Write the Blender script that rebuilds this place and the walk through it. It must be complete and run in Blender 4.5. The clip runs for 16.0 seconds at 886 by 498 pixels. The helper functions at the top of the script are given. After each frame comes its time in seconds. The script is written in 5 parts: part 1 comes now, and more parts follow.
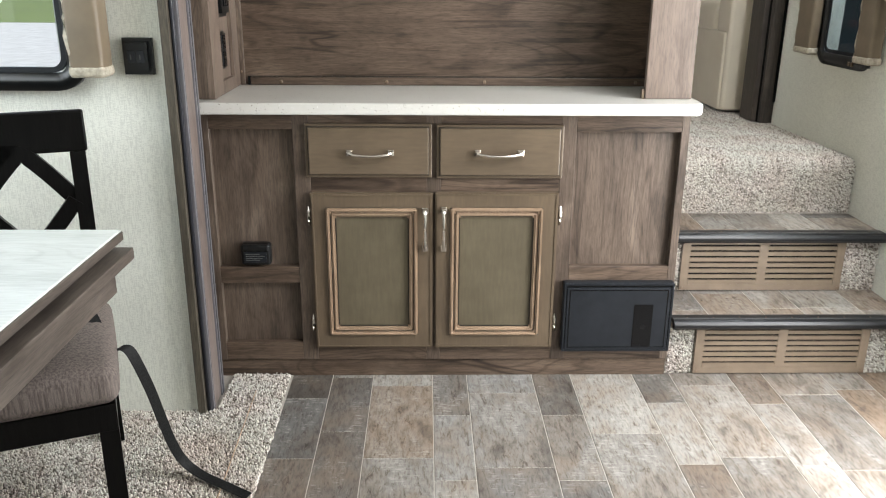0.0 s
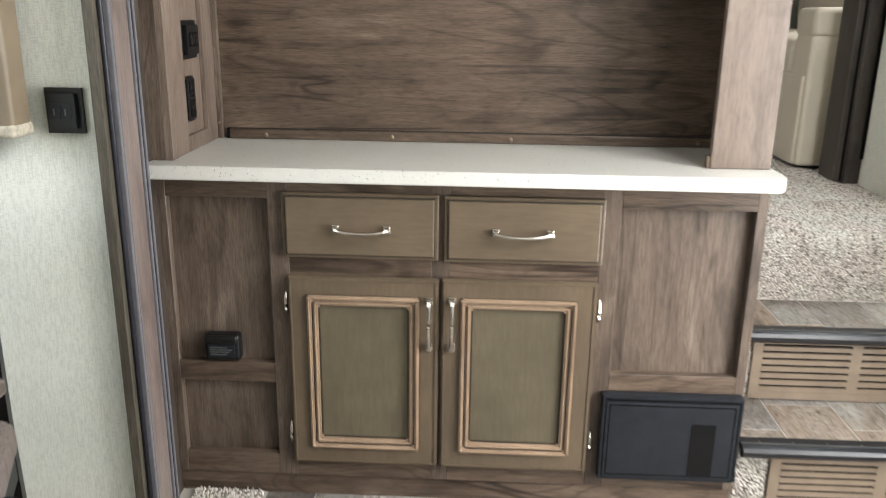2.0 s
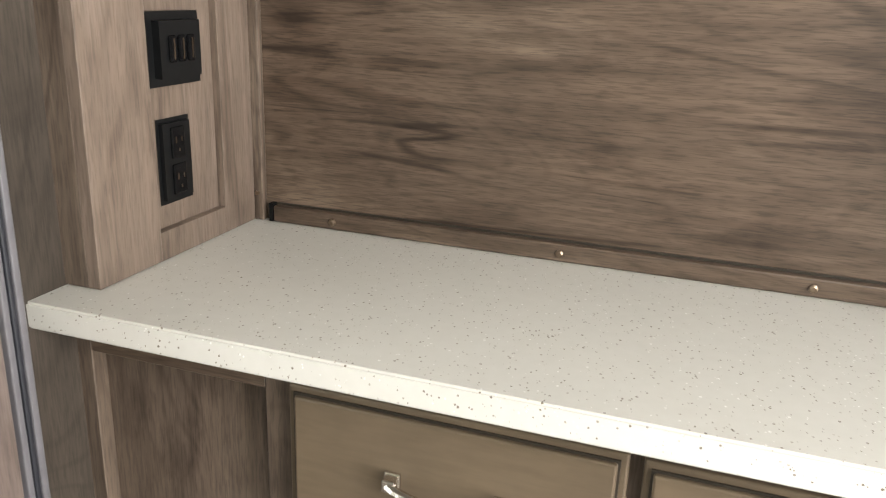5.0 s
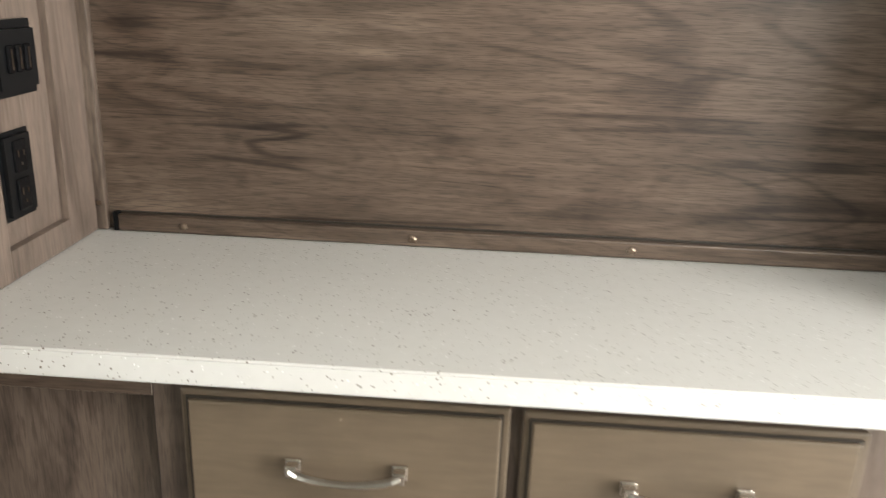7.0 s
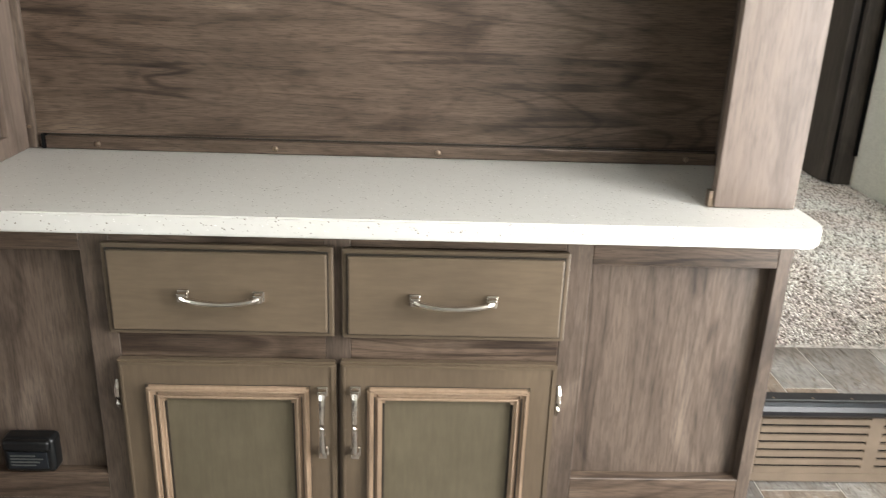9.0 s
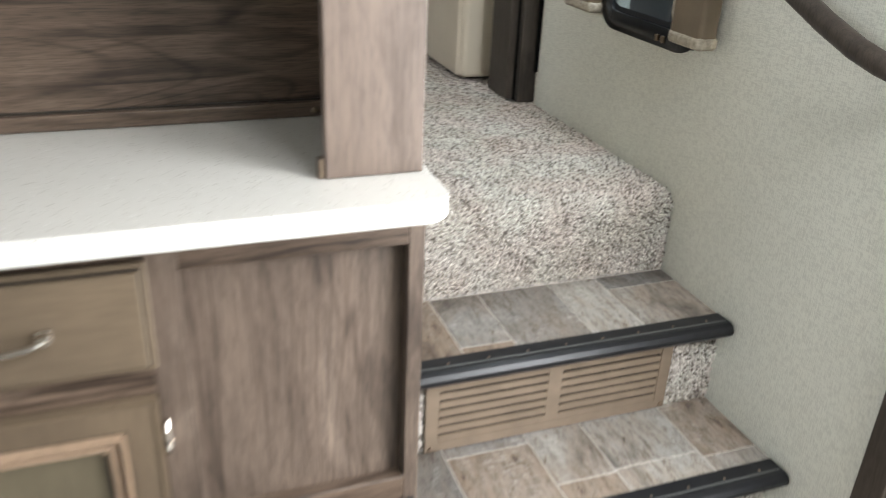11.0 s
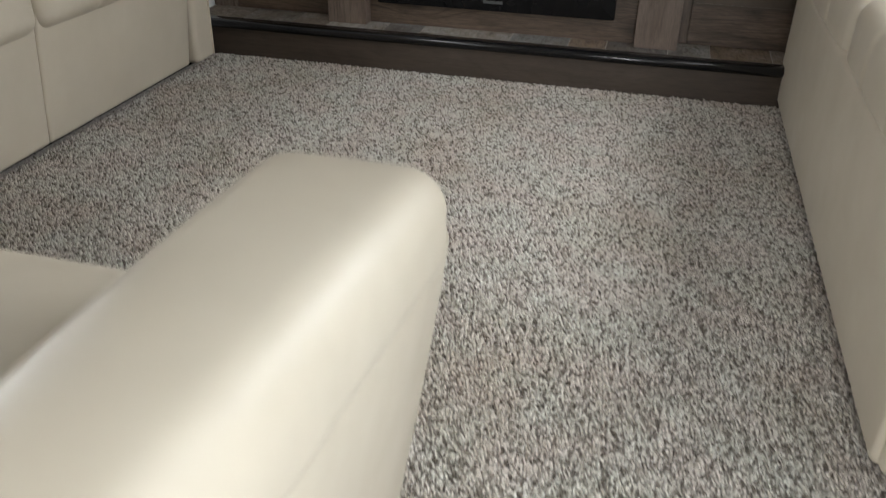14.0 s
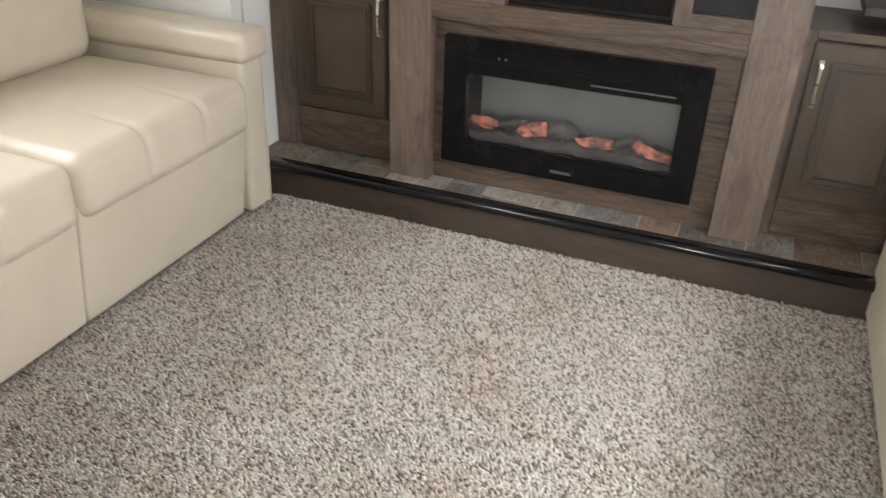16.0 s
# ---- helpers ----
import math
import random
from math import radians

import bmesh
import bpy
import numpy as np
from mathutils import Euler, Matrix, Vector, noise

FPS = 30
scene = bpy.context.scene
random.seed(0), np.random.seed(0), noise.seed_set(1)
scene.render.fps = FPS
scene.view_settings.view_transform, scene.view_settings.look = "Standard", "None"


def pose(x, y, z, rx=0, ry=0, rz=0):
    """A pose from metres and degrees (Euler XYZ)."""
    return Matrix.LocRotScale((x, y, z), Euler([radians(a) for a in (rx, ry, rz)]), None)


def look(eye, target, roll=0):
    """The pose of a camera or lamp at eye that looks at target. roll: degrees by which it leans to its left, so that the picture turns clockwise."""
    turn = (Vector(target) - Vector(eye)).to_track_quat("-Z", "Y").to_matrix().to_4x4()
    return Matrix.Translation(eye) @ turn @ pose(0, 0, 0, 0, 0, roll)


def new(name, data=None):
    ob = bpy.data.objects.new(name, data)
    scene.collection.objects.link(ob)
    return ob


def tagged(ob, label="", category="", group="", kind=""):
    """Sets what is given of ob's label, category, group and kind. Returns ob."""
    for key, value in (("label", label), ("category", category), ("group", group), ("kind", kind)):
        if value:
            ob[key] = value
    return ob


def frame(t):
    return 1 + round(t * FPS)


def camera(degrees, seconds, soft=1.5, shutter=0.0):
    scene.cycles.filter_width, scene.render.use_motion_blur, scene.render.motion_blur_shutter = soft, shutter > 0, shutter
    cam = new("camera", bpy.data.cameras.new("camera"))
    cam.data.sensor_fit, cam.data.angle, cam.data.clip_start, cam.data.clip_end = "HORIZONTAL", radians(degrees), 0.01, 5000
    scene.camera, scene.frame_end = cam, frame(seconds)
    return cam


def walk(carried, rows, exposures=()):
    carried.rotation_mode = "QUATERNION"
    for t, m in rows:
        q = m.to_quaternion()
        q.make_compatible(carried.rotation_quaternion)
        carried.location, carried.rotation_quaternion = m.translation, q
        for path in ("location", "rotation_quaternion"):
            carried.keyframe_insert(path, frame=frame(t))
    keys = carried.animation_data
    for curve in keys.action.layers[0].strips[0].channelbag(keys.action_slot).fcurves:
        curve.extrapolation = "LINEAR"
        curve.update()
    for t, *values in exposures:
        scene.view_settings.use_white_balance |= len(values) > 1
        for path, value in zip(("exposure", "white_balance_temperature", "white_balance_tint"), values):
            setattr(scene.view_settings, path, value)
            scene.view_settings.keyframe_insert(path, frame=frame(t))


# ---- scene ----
cam = camera(57.4, 16.0, soft=1.0, shutter=0.5)
PATH = [
    (0, (-0.009, 0.044, 1.271), (0.032, 1.939, 0.635), 0.4),
    (0.5, (0.016, 0.091, 1.269), (0.024, 1.996, 0.661), 0.7),
    (1, (0.105, 0.230, 1.289), (0.081, 2.140, 0.692), 0.8),
    (1.5, (0.134, 0.34, 1.285), (0.093, 2.25, 0.696), 0.8),
    (2, (0.1, 0.576, 1.292), (0.019, 2.489, 0.714), 0.8),
    (2.5, (0.049, 0.805, 1.311), (-0.044, 2.717, 0.731), 1.0),
    (3, (0.135, 1.083, 1.291), (-0.046, 2.988, 0.71), 1.9),
    (3.5, (0.173, 1.281, 1.296), (-0.245, 3.141, 0.691), 2.3),
    (4, (0.048, 1.501, 1.31), (-0.448, 3.332, 0.675), 3.4),
    (4.2, (0.075, 1.604, 1.288), (-0.547, 3.4, 0.667), 2.1),
    (6.5, (-0.029, 1.804, 1.31), (-0.385, 3.667, 0.675), 2.0),
    (7, (-0.034, 1.658, 1.315), (-0.134, 3.552, 0.679), 2.2),
    (7.5, (0.011, 1.542, 1.303), (0.0, 3.439, 0.669), 2.5),
    (8, (0.078, 1.329, 1.298), (0.058, 3.226, 0.664), 2.1),
    (10.5, (0.299, 1.168, 1.362), (0.766, 2.924, 0.527), 2.5),
    (11, (0.444, 1.477, 1.335), (1.078, 3.163, 0.465), 2.6),
    (11.5, (0.642, 1.758, 1.328), (1.383, 3.384, 0.43), 3.1),
    (12, (0.856, 2.005, 1.308), (1.497, 3.64, 0.349), 4.4),
    (12.5, (0.952, 2.317, 1.32), (1.467, 3.972, 0.323), 4.7),
    (13, (1.046, 2.594, 1.367), (1.305, 4.318, 0.388), 4.5),
    (13.5, (1.099, 2.857, 1.495), (0.899, 4.583, 0.505), 2.6),
    (14, (1.035, 3.036, 1.578), (0.6, 4.704, 0.565), 0.8),
    (14.5, (1.011, 3.15, 1.739), (0.568, 4.81, 0.716), 0.5),
    (15, (1.029, 3.295, 1.782), (0.578, 4.956, 0.763), 1.4),
    (15.5, (1.036, 3.427, 1.904), (0.509, 5.07, 0.894), 2.6),
    (16, (1.0, 3.433, 1.966), (0.372, 5.063, 0.993), 2.1),
]
walk(cam, [(t, look(eye, target, roll)) for t, eye, target, roll in PATH],
     [(0.0, -0.05, 6500, 10), (2.5, 0.0, 6650, 10), (3.5, 0.1, 6850, 10), (4.2, 0.2, 6950, 10), (6.5, 0.16, 6750, 10), (8.0, 0.02, 6750, 10),
      (10.5, 0.0, 6380, 10), (11.0, -0.05, 6380, 10), (12.0, -0.3, 6550, 10), (12.5, -0.45, 6600, 10), (13.0, -0.33, 6550, 10), (13.5, -0.14, 6450, 10),
      (14.0, 0.05, 6380, 10), (14.5, 0.34, 6450, 11), (15.0, 0.60, 6520, 12), (15.5, 0.80, 6580, 13), (16.0, 0.92, 6620, 14)])

# ---- world and light ----
world = bpy.data.worlds.new("world")
scene.world = world
world.use_nodes = True
wn = world.node_tree
sky = wn.nodes.new("ShaderNodeTexSky")
sky.sky_type, sky.sun_disc = "NISHITA", False
sky.sun_elevation, sky.sun_rotation = radians(67), radians(191)
wn.nodes["Background"].inputs["Strength"].default_value = 0.13
wn.links.new(sky.outputs["Color"], wn.nodes["Background"].inputs["Color"])
sun = new("sun", bpy.data.lights.new("sun", "SUN"))
sun.data.energy, sun.data.angle, sun.data.color = 3.7, radians(12), (1.0, 0.96, 0.9)
sun.matrix_world = look((-1, -5, 12), (0, 0, 0))


def window_light(name, place, target, w, h, watts, color, spread=180):
    """Daylight that comes in through an opening of that size."""
    lamp = new(name, bpy.data.lights.new(name, "AREA"))
    lamp.data.shape, lamp.data.size, lamp.data.size_y = "RECTANGLE", w, h
    lamp.data.energy, lamp.data.color = watts, color
    lamp.data.spread = radians(spread)
    lamp.matrix_world = look(place, target)
    return lamp


DAY, COOL = (0.98, 0.99, 1.0), (0.90, 0.97, 1.0)
window_light("daylight_door", (1.62, 1.63, 1.10), (0.2, 2.05, 0.75), 0.72, 1.8, 93, DAY)
# unseen skylight, added as overhead fill for the countertop and floor
window_light("daylight_assumed_skylight", (1.2, 0.75, 2.61), (1.2, 0.85, 0.0), 0.6, 0.6, 36, DAY)
window_light("daylight_dinette", (-1.70, 1.42, 1.42), (0, 1.5, 0.3), 1.3, 0.7, 20, COOL)
window_light("daylight_sofa", (-1.45, 4.4, 2.0), (0.6, 4.3, 0.5), 1.4, 0.6, 12, DAY, 120)
window_light("daylight_couch", (2.30, 4.6, 2.0), (0.4, 4.3, 0.5), 1.4, 0.6, 20, DAY, 120)
window_light("daylight_landing", (1.59, 3.24, 1.57), (0.95, 3.1, 0.62), 0.36, 0.26, 5.5, COOL)

# ---- materials ----


def node_mat(name, rough=0.5, metal=0.0):
    m = bpy.data.materials.new(name)
    m.use_nodes = True
    b = m.node_tree.nodes["Principled BSDF"]
    b.inputs["Roughness"].default_value, b.inputs["Metallic"].default_value = rough, metal
    return m, m.node_tree, b


def add(t, kind, **kw):
    n = t.nodes.new("ShaderNode" + kind)
    for key, value in kw.items():
        n.inputs[key.replace("_", " ")].default_value = value
    return n


def ramp(t, src, stops, sharp=False):
    n = t.nodes.new("ShaderNodeValToRGB")
    e = n.color_ramp.elements
    while len(e) < len(stops):
        e.new(0.5)
    for el, (p, c) in zip(e, stops):
        el.position, el.color = p, (*c, 1)
    if sharp:
        n.color_ramp.interpolation = "CONSTANT"
    t.links.new(src, n.inputs["Fac"])
    return n


def mixc(t, a, b, fac, mode="MIX"):
    n = t.nodes.new("ShaderNodeMix")
    n.data_type, n.blend_type = "RGBA", mode
    for src, i in ((a, 6), (b, 7), (fac, 0)):
        if isinstance(src, bpy.types.NodeSocket):
            t.links.new(src, n.inputs[i])
        else:
            n.inputs[i].default_value = src if i == 0 else (*src, 1)
    return n.outputs[2]


def coords(t, scale=(1, 1, 1), vary=0.0):
    """Object coordinates, stretched; vary moves the pattern from piece to piece."""
    c = t.nodes.new("ShaderNodeTexCoord")
    m = t.nodes.new("ShaderNodeMapping")
    m.inputs["Scale"].default_value = scale
    t.links.new(c.outputs["Object"], m.inputs["Vector"])
    if vary:
        info = t.nodes.new("ShaderNodeObjectInfo")
        mul = t.nodes.new("ShaderNodeMath")
        mul.operation = "MULTIPLY"
        mul.inputs[1].default_value = vary
        t.links.new(info.outputs["Random"], mul.inputs[0])
        t.links.new(mul.outputs[0], m.inputs["Location"])
    return m.outputs["Vector"]


def noise_tex(t, vec, scale, detail=4, rough=0.55, distortion=0.0):
    n = add(t, "TexNoise", Scale=scale, Detail=detail, Roughness=rough, Distortion=distortion)
    t.links.new(vec, n.inputs["Vector"])
    return n.outputs["Fac"]


def bump(t, b, height, strength, dist=0.002):
    n = add(t, "Bump", Strength=strength, Distance=dist)
    t.links.new(height, n.inputs["Height"])
    t.links.new(n.outputs["Normal"], b.inputs["Normal"])


def math_node(t, op, a, b=None, c=None):
    n = t.nodes.new("ShaderNodeMath")
    n.operation = op
    for i, v in enumerate((a, b, c)):
        if isinstance(v, bpy.types.NodeSocket):
            t.links.new(v, n.inputs[i])
        elif v is not None:
            n.inputs[i].default_value = v
    return n.outputs[0]


def wood(name, dark, mid, light, grain="z", rough=0.42, knots=True, vary=7.0, lines=0.5, grit=1.0, cracks=0.85):
    """Printed walnut laminate: cloudy tone, growth lines that flow round knots, thin dark checks and pores."""
    m, t, b = node_mat(name, rough)

    def along(k):
        return coords(t, {"x": (k, 1, 1), "y": (1, k, 1), "z": (1, 1, k)}[grain], vary)
    cloud = noise_tex(t, along(0.42), 8.5, 6, 0.6, 0.5)
    band = noise_tex(t, along(0.075), 34, 5, 0.6, 0.25)
    fine = noise_tex(t, along(0.05), 140, 3, 0.6)
    pores = noise_tex(t, along(0.075), 420, 2, 0.5)
    c = ramp(t, cloud, [(0.32, dark), (0.46, mid), (0.56, mid), (0.70, light)]).outputs[0]
    c = mixc(t, c, ramp(t, band, [(0.34, (0.66, 0.64, 0.62)), (0.47, (0.96,) * 3), (0.64, (1.14, 1.13, 1.12))]).outputs[0], 0.68 * grit, "MULTIPLY")
    field_v = noise_tex(t, along(0.17), 4.2, 2, 0.45, 0.7)
    if knots:
        kv = along(0.5)
        v = add(t, "TexVoronoi", Scale=3.6)
        t.links.new(kv, v.inputs["Vector"])
        wob = noise_tex(t, kv, 16, 3)
        knot = math_node(t, "MULTIPLY_ADD", wob, 0.16, v.outputs["Distance"])
        pull = ramp(t, knot, [(0.06, (1,) * 3), (0.42, (0,) * 3)]).outputs[0]
        field_v = math_node(t, "MULTIPLY_ADD", pull, 0.10, field_v)
    ring = math_node(t, "SINE", math_node(t, "MULTIPLY", field_v, 150.0))
    near = ramp(t, noise_tex(t, along(0.3), 6, 2), [(0.40, (0.3,) * 3), (0.60, (1,) * 3)]).outputs[0]
    tint = ramp(t, ring, [(0.0, (1.05,) * 3), (0.62, (1,) * 3), (1.0, (0.48, 0.45, 0.43))]).outputs[0]
    c = mixc(t, c, tint, math_node(t, "MULTIPLY", near, lines), "MULTIPLY")
    c = mixc(t, c, ramp(t, fine, [(0.36, (0.62,) * 3), (0.60, (1.12,) * 3)]).outputs[0], 0.6 * grit, "MULTIPLY")
    c = mixc(t, c, ramp(t, pores, [(0.38, (0.50,) * 3), (0.50, (1.03,) * 3)]).outputs[0], 0.6 * grit, "MULTIPLY")
    if knots:
        vein = noise_tex(t, along(0.11), 7.5, 2, 0.45, 0.9)
        thin = ramp(t, math_node(t, "ABSOLUTE", math_node(t, "SUBTRACT", vein, 0.5)), [(0.0, (1,) * 3), (0.009, (0.8,) * 3), (0.024, (0,) * 3)]).outputs[0]
        where = ramp(t, noise_tex(t, along(0.30), 8, 3), [(0.48, (0,) * 3), (0.58, (1,) * 3)]).outputs[0]
        mask = math_node(t, "MULTIPLY", math_node(t, "MULTIPLY", thin, where), cracks)
        c = mixc(t, c, (0.24, 0.20, 0.18), mask, "MULTIPLY")
        hair = noise_tex(t, along(0.07), 19, 2, 0.5, 0.5)
        hair = ramp(t, math_node(t, "ABSOLUTE", math_node(t, "SUBTRACT", hair, 0.5)), [(0.0, (1,) * 3), (0.012, (0.6,) * 3), (0.03, (0,) * 3)]).outputs[0]
        spread = ramp(t, noise_tex(t, along(0.25), 13, 2), [(0.54, (0,) * 3), (0.66, (1,) * 3)]).outputs[0]
        c = mixc(t, c, (0.50, 0.46, 0.43), math_node(t, "MULTIPLY", math_node(t, "MULTIPLY", hair, spread), cracks), "MULTIPLY")
        spot = ramp(t, knot, [(0.09, (0.18, 0.15, 0.13)), (0.125, (0.52, 0.48, 0.46)), (0.20, (1,) * 3)]).outputs[0]
        c = mixc(t, c, spot, 0.8, "MULTIPLY")
    t.links.new(c, b.inputs["Base Color"])
    bump(t, b, fine, 0.08, 0.001)
    return m


def stain(name, base, dark, rough=0.38, grain="z"):
    """Brown-olive stained maple: faint blotches over a close grain."""
    m, t, b = node_mat(name, rough)
    squeeze = {"x": (0.15, 1, 1), "z": (1, 1, 0.15)}[grain]
    vec = coords(t, squeeze, 5.0)
    blotch = noise_tex(t, coords(t, (1, 1, 1), 5.0), 6, 4, 0.6)
    fine = noise_tex(t, vec, 120, 3)
    c = mixc(t, dark, base, ramp(t, blotch, [(0.3, (0,) * 3), (0.65, (1,) * 3)]).outputs[0])
    c = mixc(t, c, ramp(t, fine, [(0.3, (0.8,) * 3), (0.65, (1.05,) * 3)]).outputs[0], 0.6, "MULTIPLY")
    t.links.new(c, b.inputs["Base Color"])
    bump(t, b, fine, 0.08, 0.001)
    return m


def plain(name, color, rough=0.5, metal=0.0, scale=30, amount=0.15, bumps=0.05, gloss=0.5):
    """A plain surface with slight uneven tone and fine relief."""
    m, t, b = node_mat(name, rough, metal)
    b.inputs["Specular IOR Level"].default_value = gloss
    vec = coords(t)
    n1, n2 = noise_tex(t, vec, scale, 4), noise_tex(t, vec, scale * 9, 2)
    lo = tuple(c * (1 - amount) for c in color)
    hi = tuple(min(1, c * (1 + amount)) for c in color)
    t.links.new(mixc(t, lo, hi, ramp(t, n1, [(0.3, (0,) * 3), (0.7, (1,) * 3)]).outputs[0]), b.inputs["Base Color"])
    if bumps:
        bump(t, b, n2, bumps, 0.001)
    return m


def wallpaper(name, base, dark):
    """Woven vinyl wall paper, crossed threads."""
    m, t, b = node_mat(name, 0.62)
    h = noise_tex(t, coords(t, (1, 1, 6)), 70, 3, 0.6)
    v = noise_tex(t, coords(t, (6, 6, 0.6)), 70, 3, 0.6)
    s = t.nodes.new("ShaderNodeMath")
    s.operation = "ADD"
    t.links.new(h, s.inputs[0])
    t.links.new(v, s.inputs[1])
    c = ramp(t, s.outputs[0], [(0.75, dark), (1.0, base), (1.3, tuple(min(1, x * 1.12) for x in base))]).outputs[0]
    big = noise_tex(t, coords(t), 2.5, 3)
    c = mixc(t, c, ramp(t, big, [(0.3, (0.93,) * 3), (0.7, (1.03,) * 3)]).outputs[0], 1.0, "MULTIPLY")
    t.links.new(c, b.inputs["Base Color"])
    bump(t, b, s.outputs[0], 0.25, 0.0008)
    return m


def leather(name, color, dark):
    """Soft leatherette: slightly uneven tone, shallow creases and a fine pebble."""
    m, t, b = node_mat(name, 0.30)
    vec = coords(t)
    wear = noise_tex(t, vec, 5, 4, 0.55)
    c = mixc(t, dark, color, ramp(t, wear, [(0.3, (0,) * 3), (0.62, (1,) * 3)]).outputs[0])
    t.links.new(c, b.inputs["Base Color"])
    r = ramp(t, noise_tex(t, vec, 14, 3), [(0.3, (0.32,) * 3), (0.7, (0.40,) * 3)])
    t.links.new(r.outputs[0], b.inputs["Roughness"])
    fold = add(t, "Bump", Strength=0.12, Distance=0.02)
    t.links.new(noise_tex(t, vec, 10, 2, 0.4), fold.inputs["Height"])
    pebble = add(t, "Bump", Strength=0.10, Distance=0.0008)
    t.links.new(noise_tex(t, vec, 600, 2), pebble.inputs["Height"])
    t.links.new(fold.outputs["Normal"], pebble.inputs["Normal"])
    t.links.new(pebble.outputs["Normal"], b.inputs["Normal"])
    return m


def pile_mat(name, tones):
    """Twisted yarn of several tones, one tone to a tuft, with broad worn and soiled areas."""
    m, t, b = node_mat(name, 0.95)
    b.inputs["Specular IOR Level"].default_value = 0.1
    g = t.nodes.new("ShaderNodeNewGeometry")
    c = ramp(t, g.outputs["Random Per Island"], tones).outputs[0]
    vec = coords(t)
    soil = noise_tex(t, vec, 3.0, 4, 0.6)
    c = mixc(t, c, ramp(t, soil, [(0.32, (0.84, 0.79, 0.74)), (0.55, (1,) * 3)]).outputs[0], 0.8, "MULTIPLY")
    tint = noise_tex(t, vec, 7.0, 2)
    c = mixc(t, c, ramp(t, tint, [(0.4, (1.0, 0.94, 0.92)), (0.6, (0.98, 1.0, 0.97))]).outputs[0], 0.7, "MULTIPLY")
    t.links.new(c, b.inputs["Base Color"])
    return m


def tile_mat(name, tones, grain="y"):
    """Vinyl planks printed as weathered boards: a tone to each plank, scraped paint and saw marks."""
    m, t, b = node_mat(name, 0.68)
    info = t.nodes.new("ShaderNodeObjectInfo")
    base = ramp(t, info.outputs["Random"], tones).outputs[0]
    along = {"x": (0.25, 1, 1), "y": (1, 0.25, 1)}[grain]
    across = {"x": (1, 0.22, 1), "y": (0.22, 1, 1)}[grain]
    streak = noise_tex(t, coords(t, along, 31), 120, 8, 0.72, 0.3)
    blot = noise_tex(t, coords(t, {"x": (0.5, 1, 1), "y": (1, 0.5, 1)}[grain], 17), 9, 9, 0.66, 0.6)
    saw = noise_tex(t, coords(t, across, 23), 150, 4, 0.65)
    chip = noise_tex(t, coords(t, along, 41), 60, 9, 0.8, 0.8)
    c = mixc(t, base, ramp(t, blot, [(0.36, (0.50, 0.46, 0.43)), (0.45, (0.95, 0.88, 0.82)), (0.55, (1.02,) * 3), (0.66, (1.18, 1.17, 1.15))]).outputs[0], 0.9, "MULTIPLY")
    c = mixc(t, c, ramp(t, streak, [(0.38, (0.58, 0.55, 0.53)), (0.5, (1,) * 3), (0.62, (1.2, 1.18, 1.16))]).outputs[0], 0.85, "MULTIPLY")
    c = mixc(t, c, ramp(t, chip, [(0.37, (0.28, 0.22, 0.18)), (0.42, (0.74, 0.67, 0.60)), (0.46, (1,) * 3)]).outputs[0], 0.85, "MULTIPLY")
    rust = ramp(t, noise_tex(t, coords(t, (1, 1, 1), 29), 5, 5, 0.6), [(0.52, (0,) * 3), (0.66, (1,) * 3)]).outputs[0]
    c = mixc(t, c, (0.24, 0.17, 0.115), mixc(t, (0, 0, 0), rust, 0.24))
    patch = ramp(t, blot, [(0.52, (0,) * 3), (0.60, (1,) * 3)]).outputs[0]
    scr = ramp(t, saw, [(0.52, (0,) * 3), (0.60, (1,) * 3)]).outputs[0]
    f = mixc(t, (0, 0, 0), scr, patch)
    c = mixc(t, c, (0.46, 0.43, 0.40), mixc(t, (0, 0, 0), f, 0.4))
    t.links.new(c, b.inputs["Base Color"])
    bump(t, b, streak, 0.12, 0.0012)
    return m


def quartz(name):
    m, t, b = node_mat(name, 0.33)
    vec = coords(t)
    v = add(t, "TexVoronoi", Scale=260)
    t.links.new(vec, v.inputs["Vector"])
    pick = add(t, "TexWhiteNoise")
    t.links.new(v.outputs["Color"], pick.inputs["Vector"])
    size = ramp(t, pick.outputs["Value"], [(0.0, (0.0,) * 3), (0.62, (0.0,) * 3), (1.0, (0.40,) * 3)]).outputs[0]
    less = t.nodes.new("ShaderNodeMath")
    less.operation = "LESS_THAN"
    t.links.new(v.outputs["Distance"], less.inputs[0])
    t.links.new(size, less.inputs[1])
    body = mixc(t, (0.55, 0.535, 0.495), (0.61, 0.595, 0.555), noise_tex(t, vec, 60, 4))
    fleck = ramp(t, noise_tex(t, vec, 90, 1), [(0.40, (0.16, 0.13, 0.10)), (0.5, (0.40, 0.37, 0.32)), (0.62, (0.78, 0.77, 0.74))]).outputs[0]
    t.links.new(mixc(t, body, fleck, less.outputs[0]), b.inputs["Base Color"])
    return m


def glass(name, tint=(1, 1, 1), rough=0.0):
    m, t, b = node_mat(name, rough)
    b.inputs["Transmission Weight"].default_value = 1.0
    b.inputs["Base Color"].default_value = (*tint, 1)
    b.inputs["IOR"].default_value = 1.45
    return m


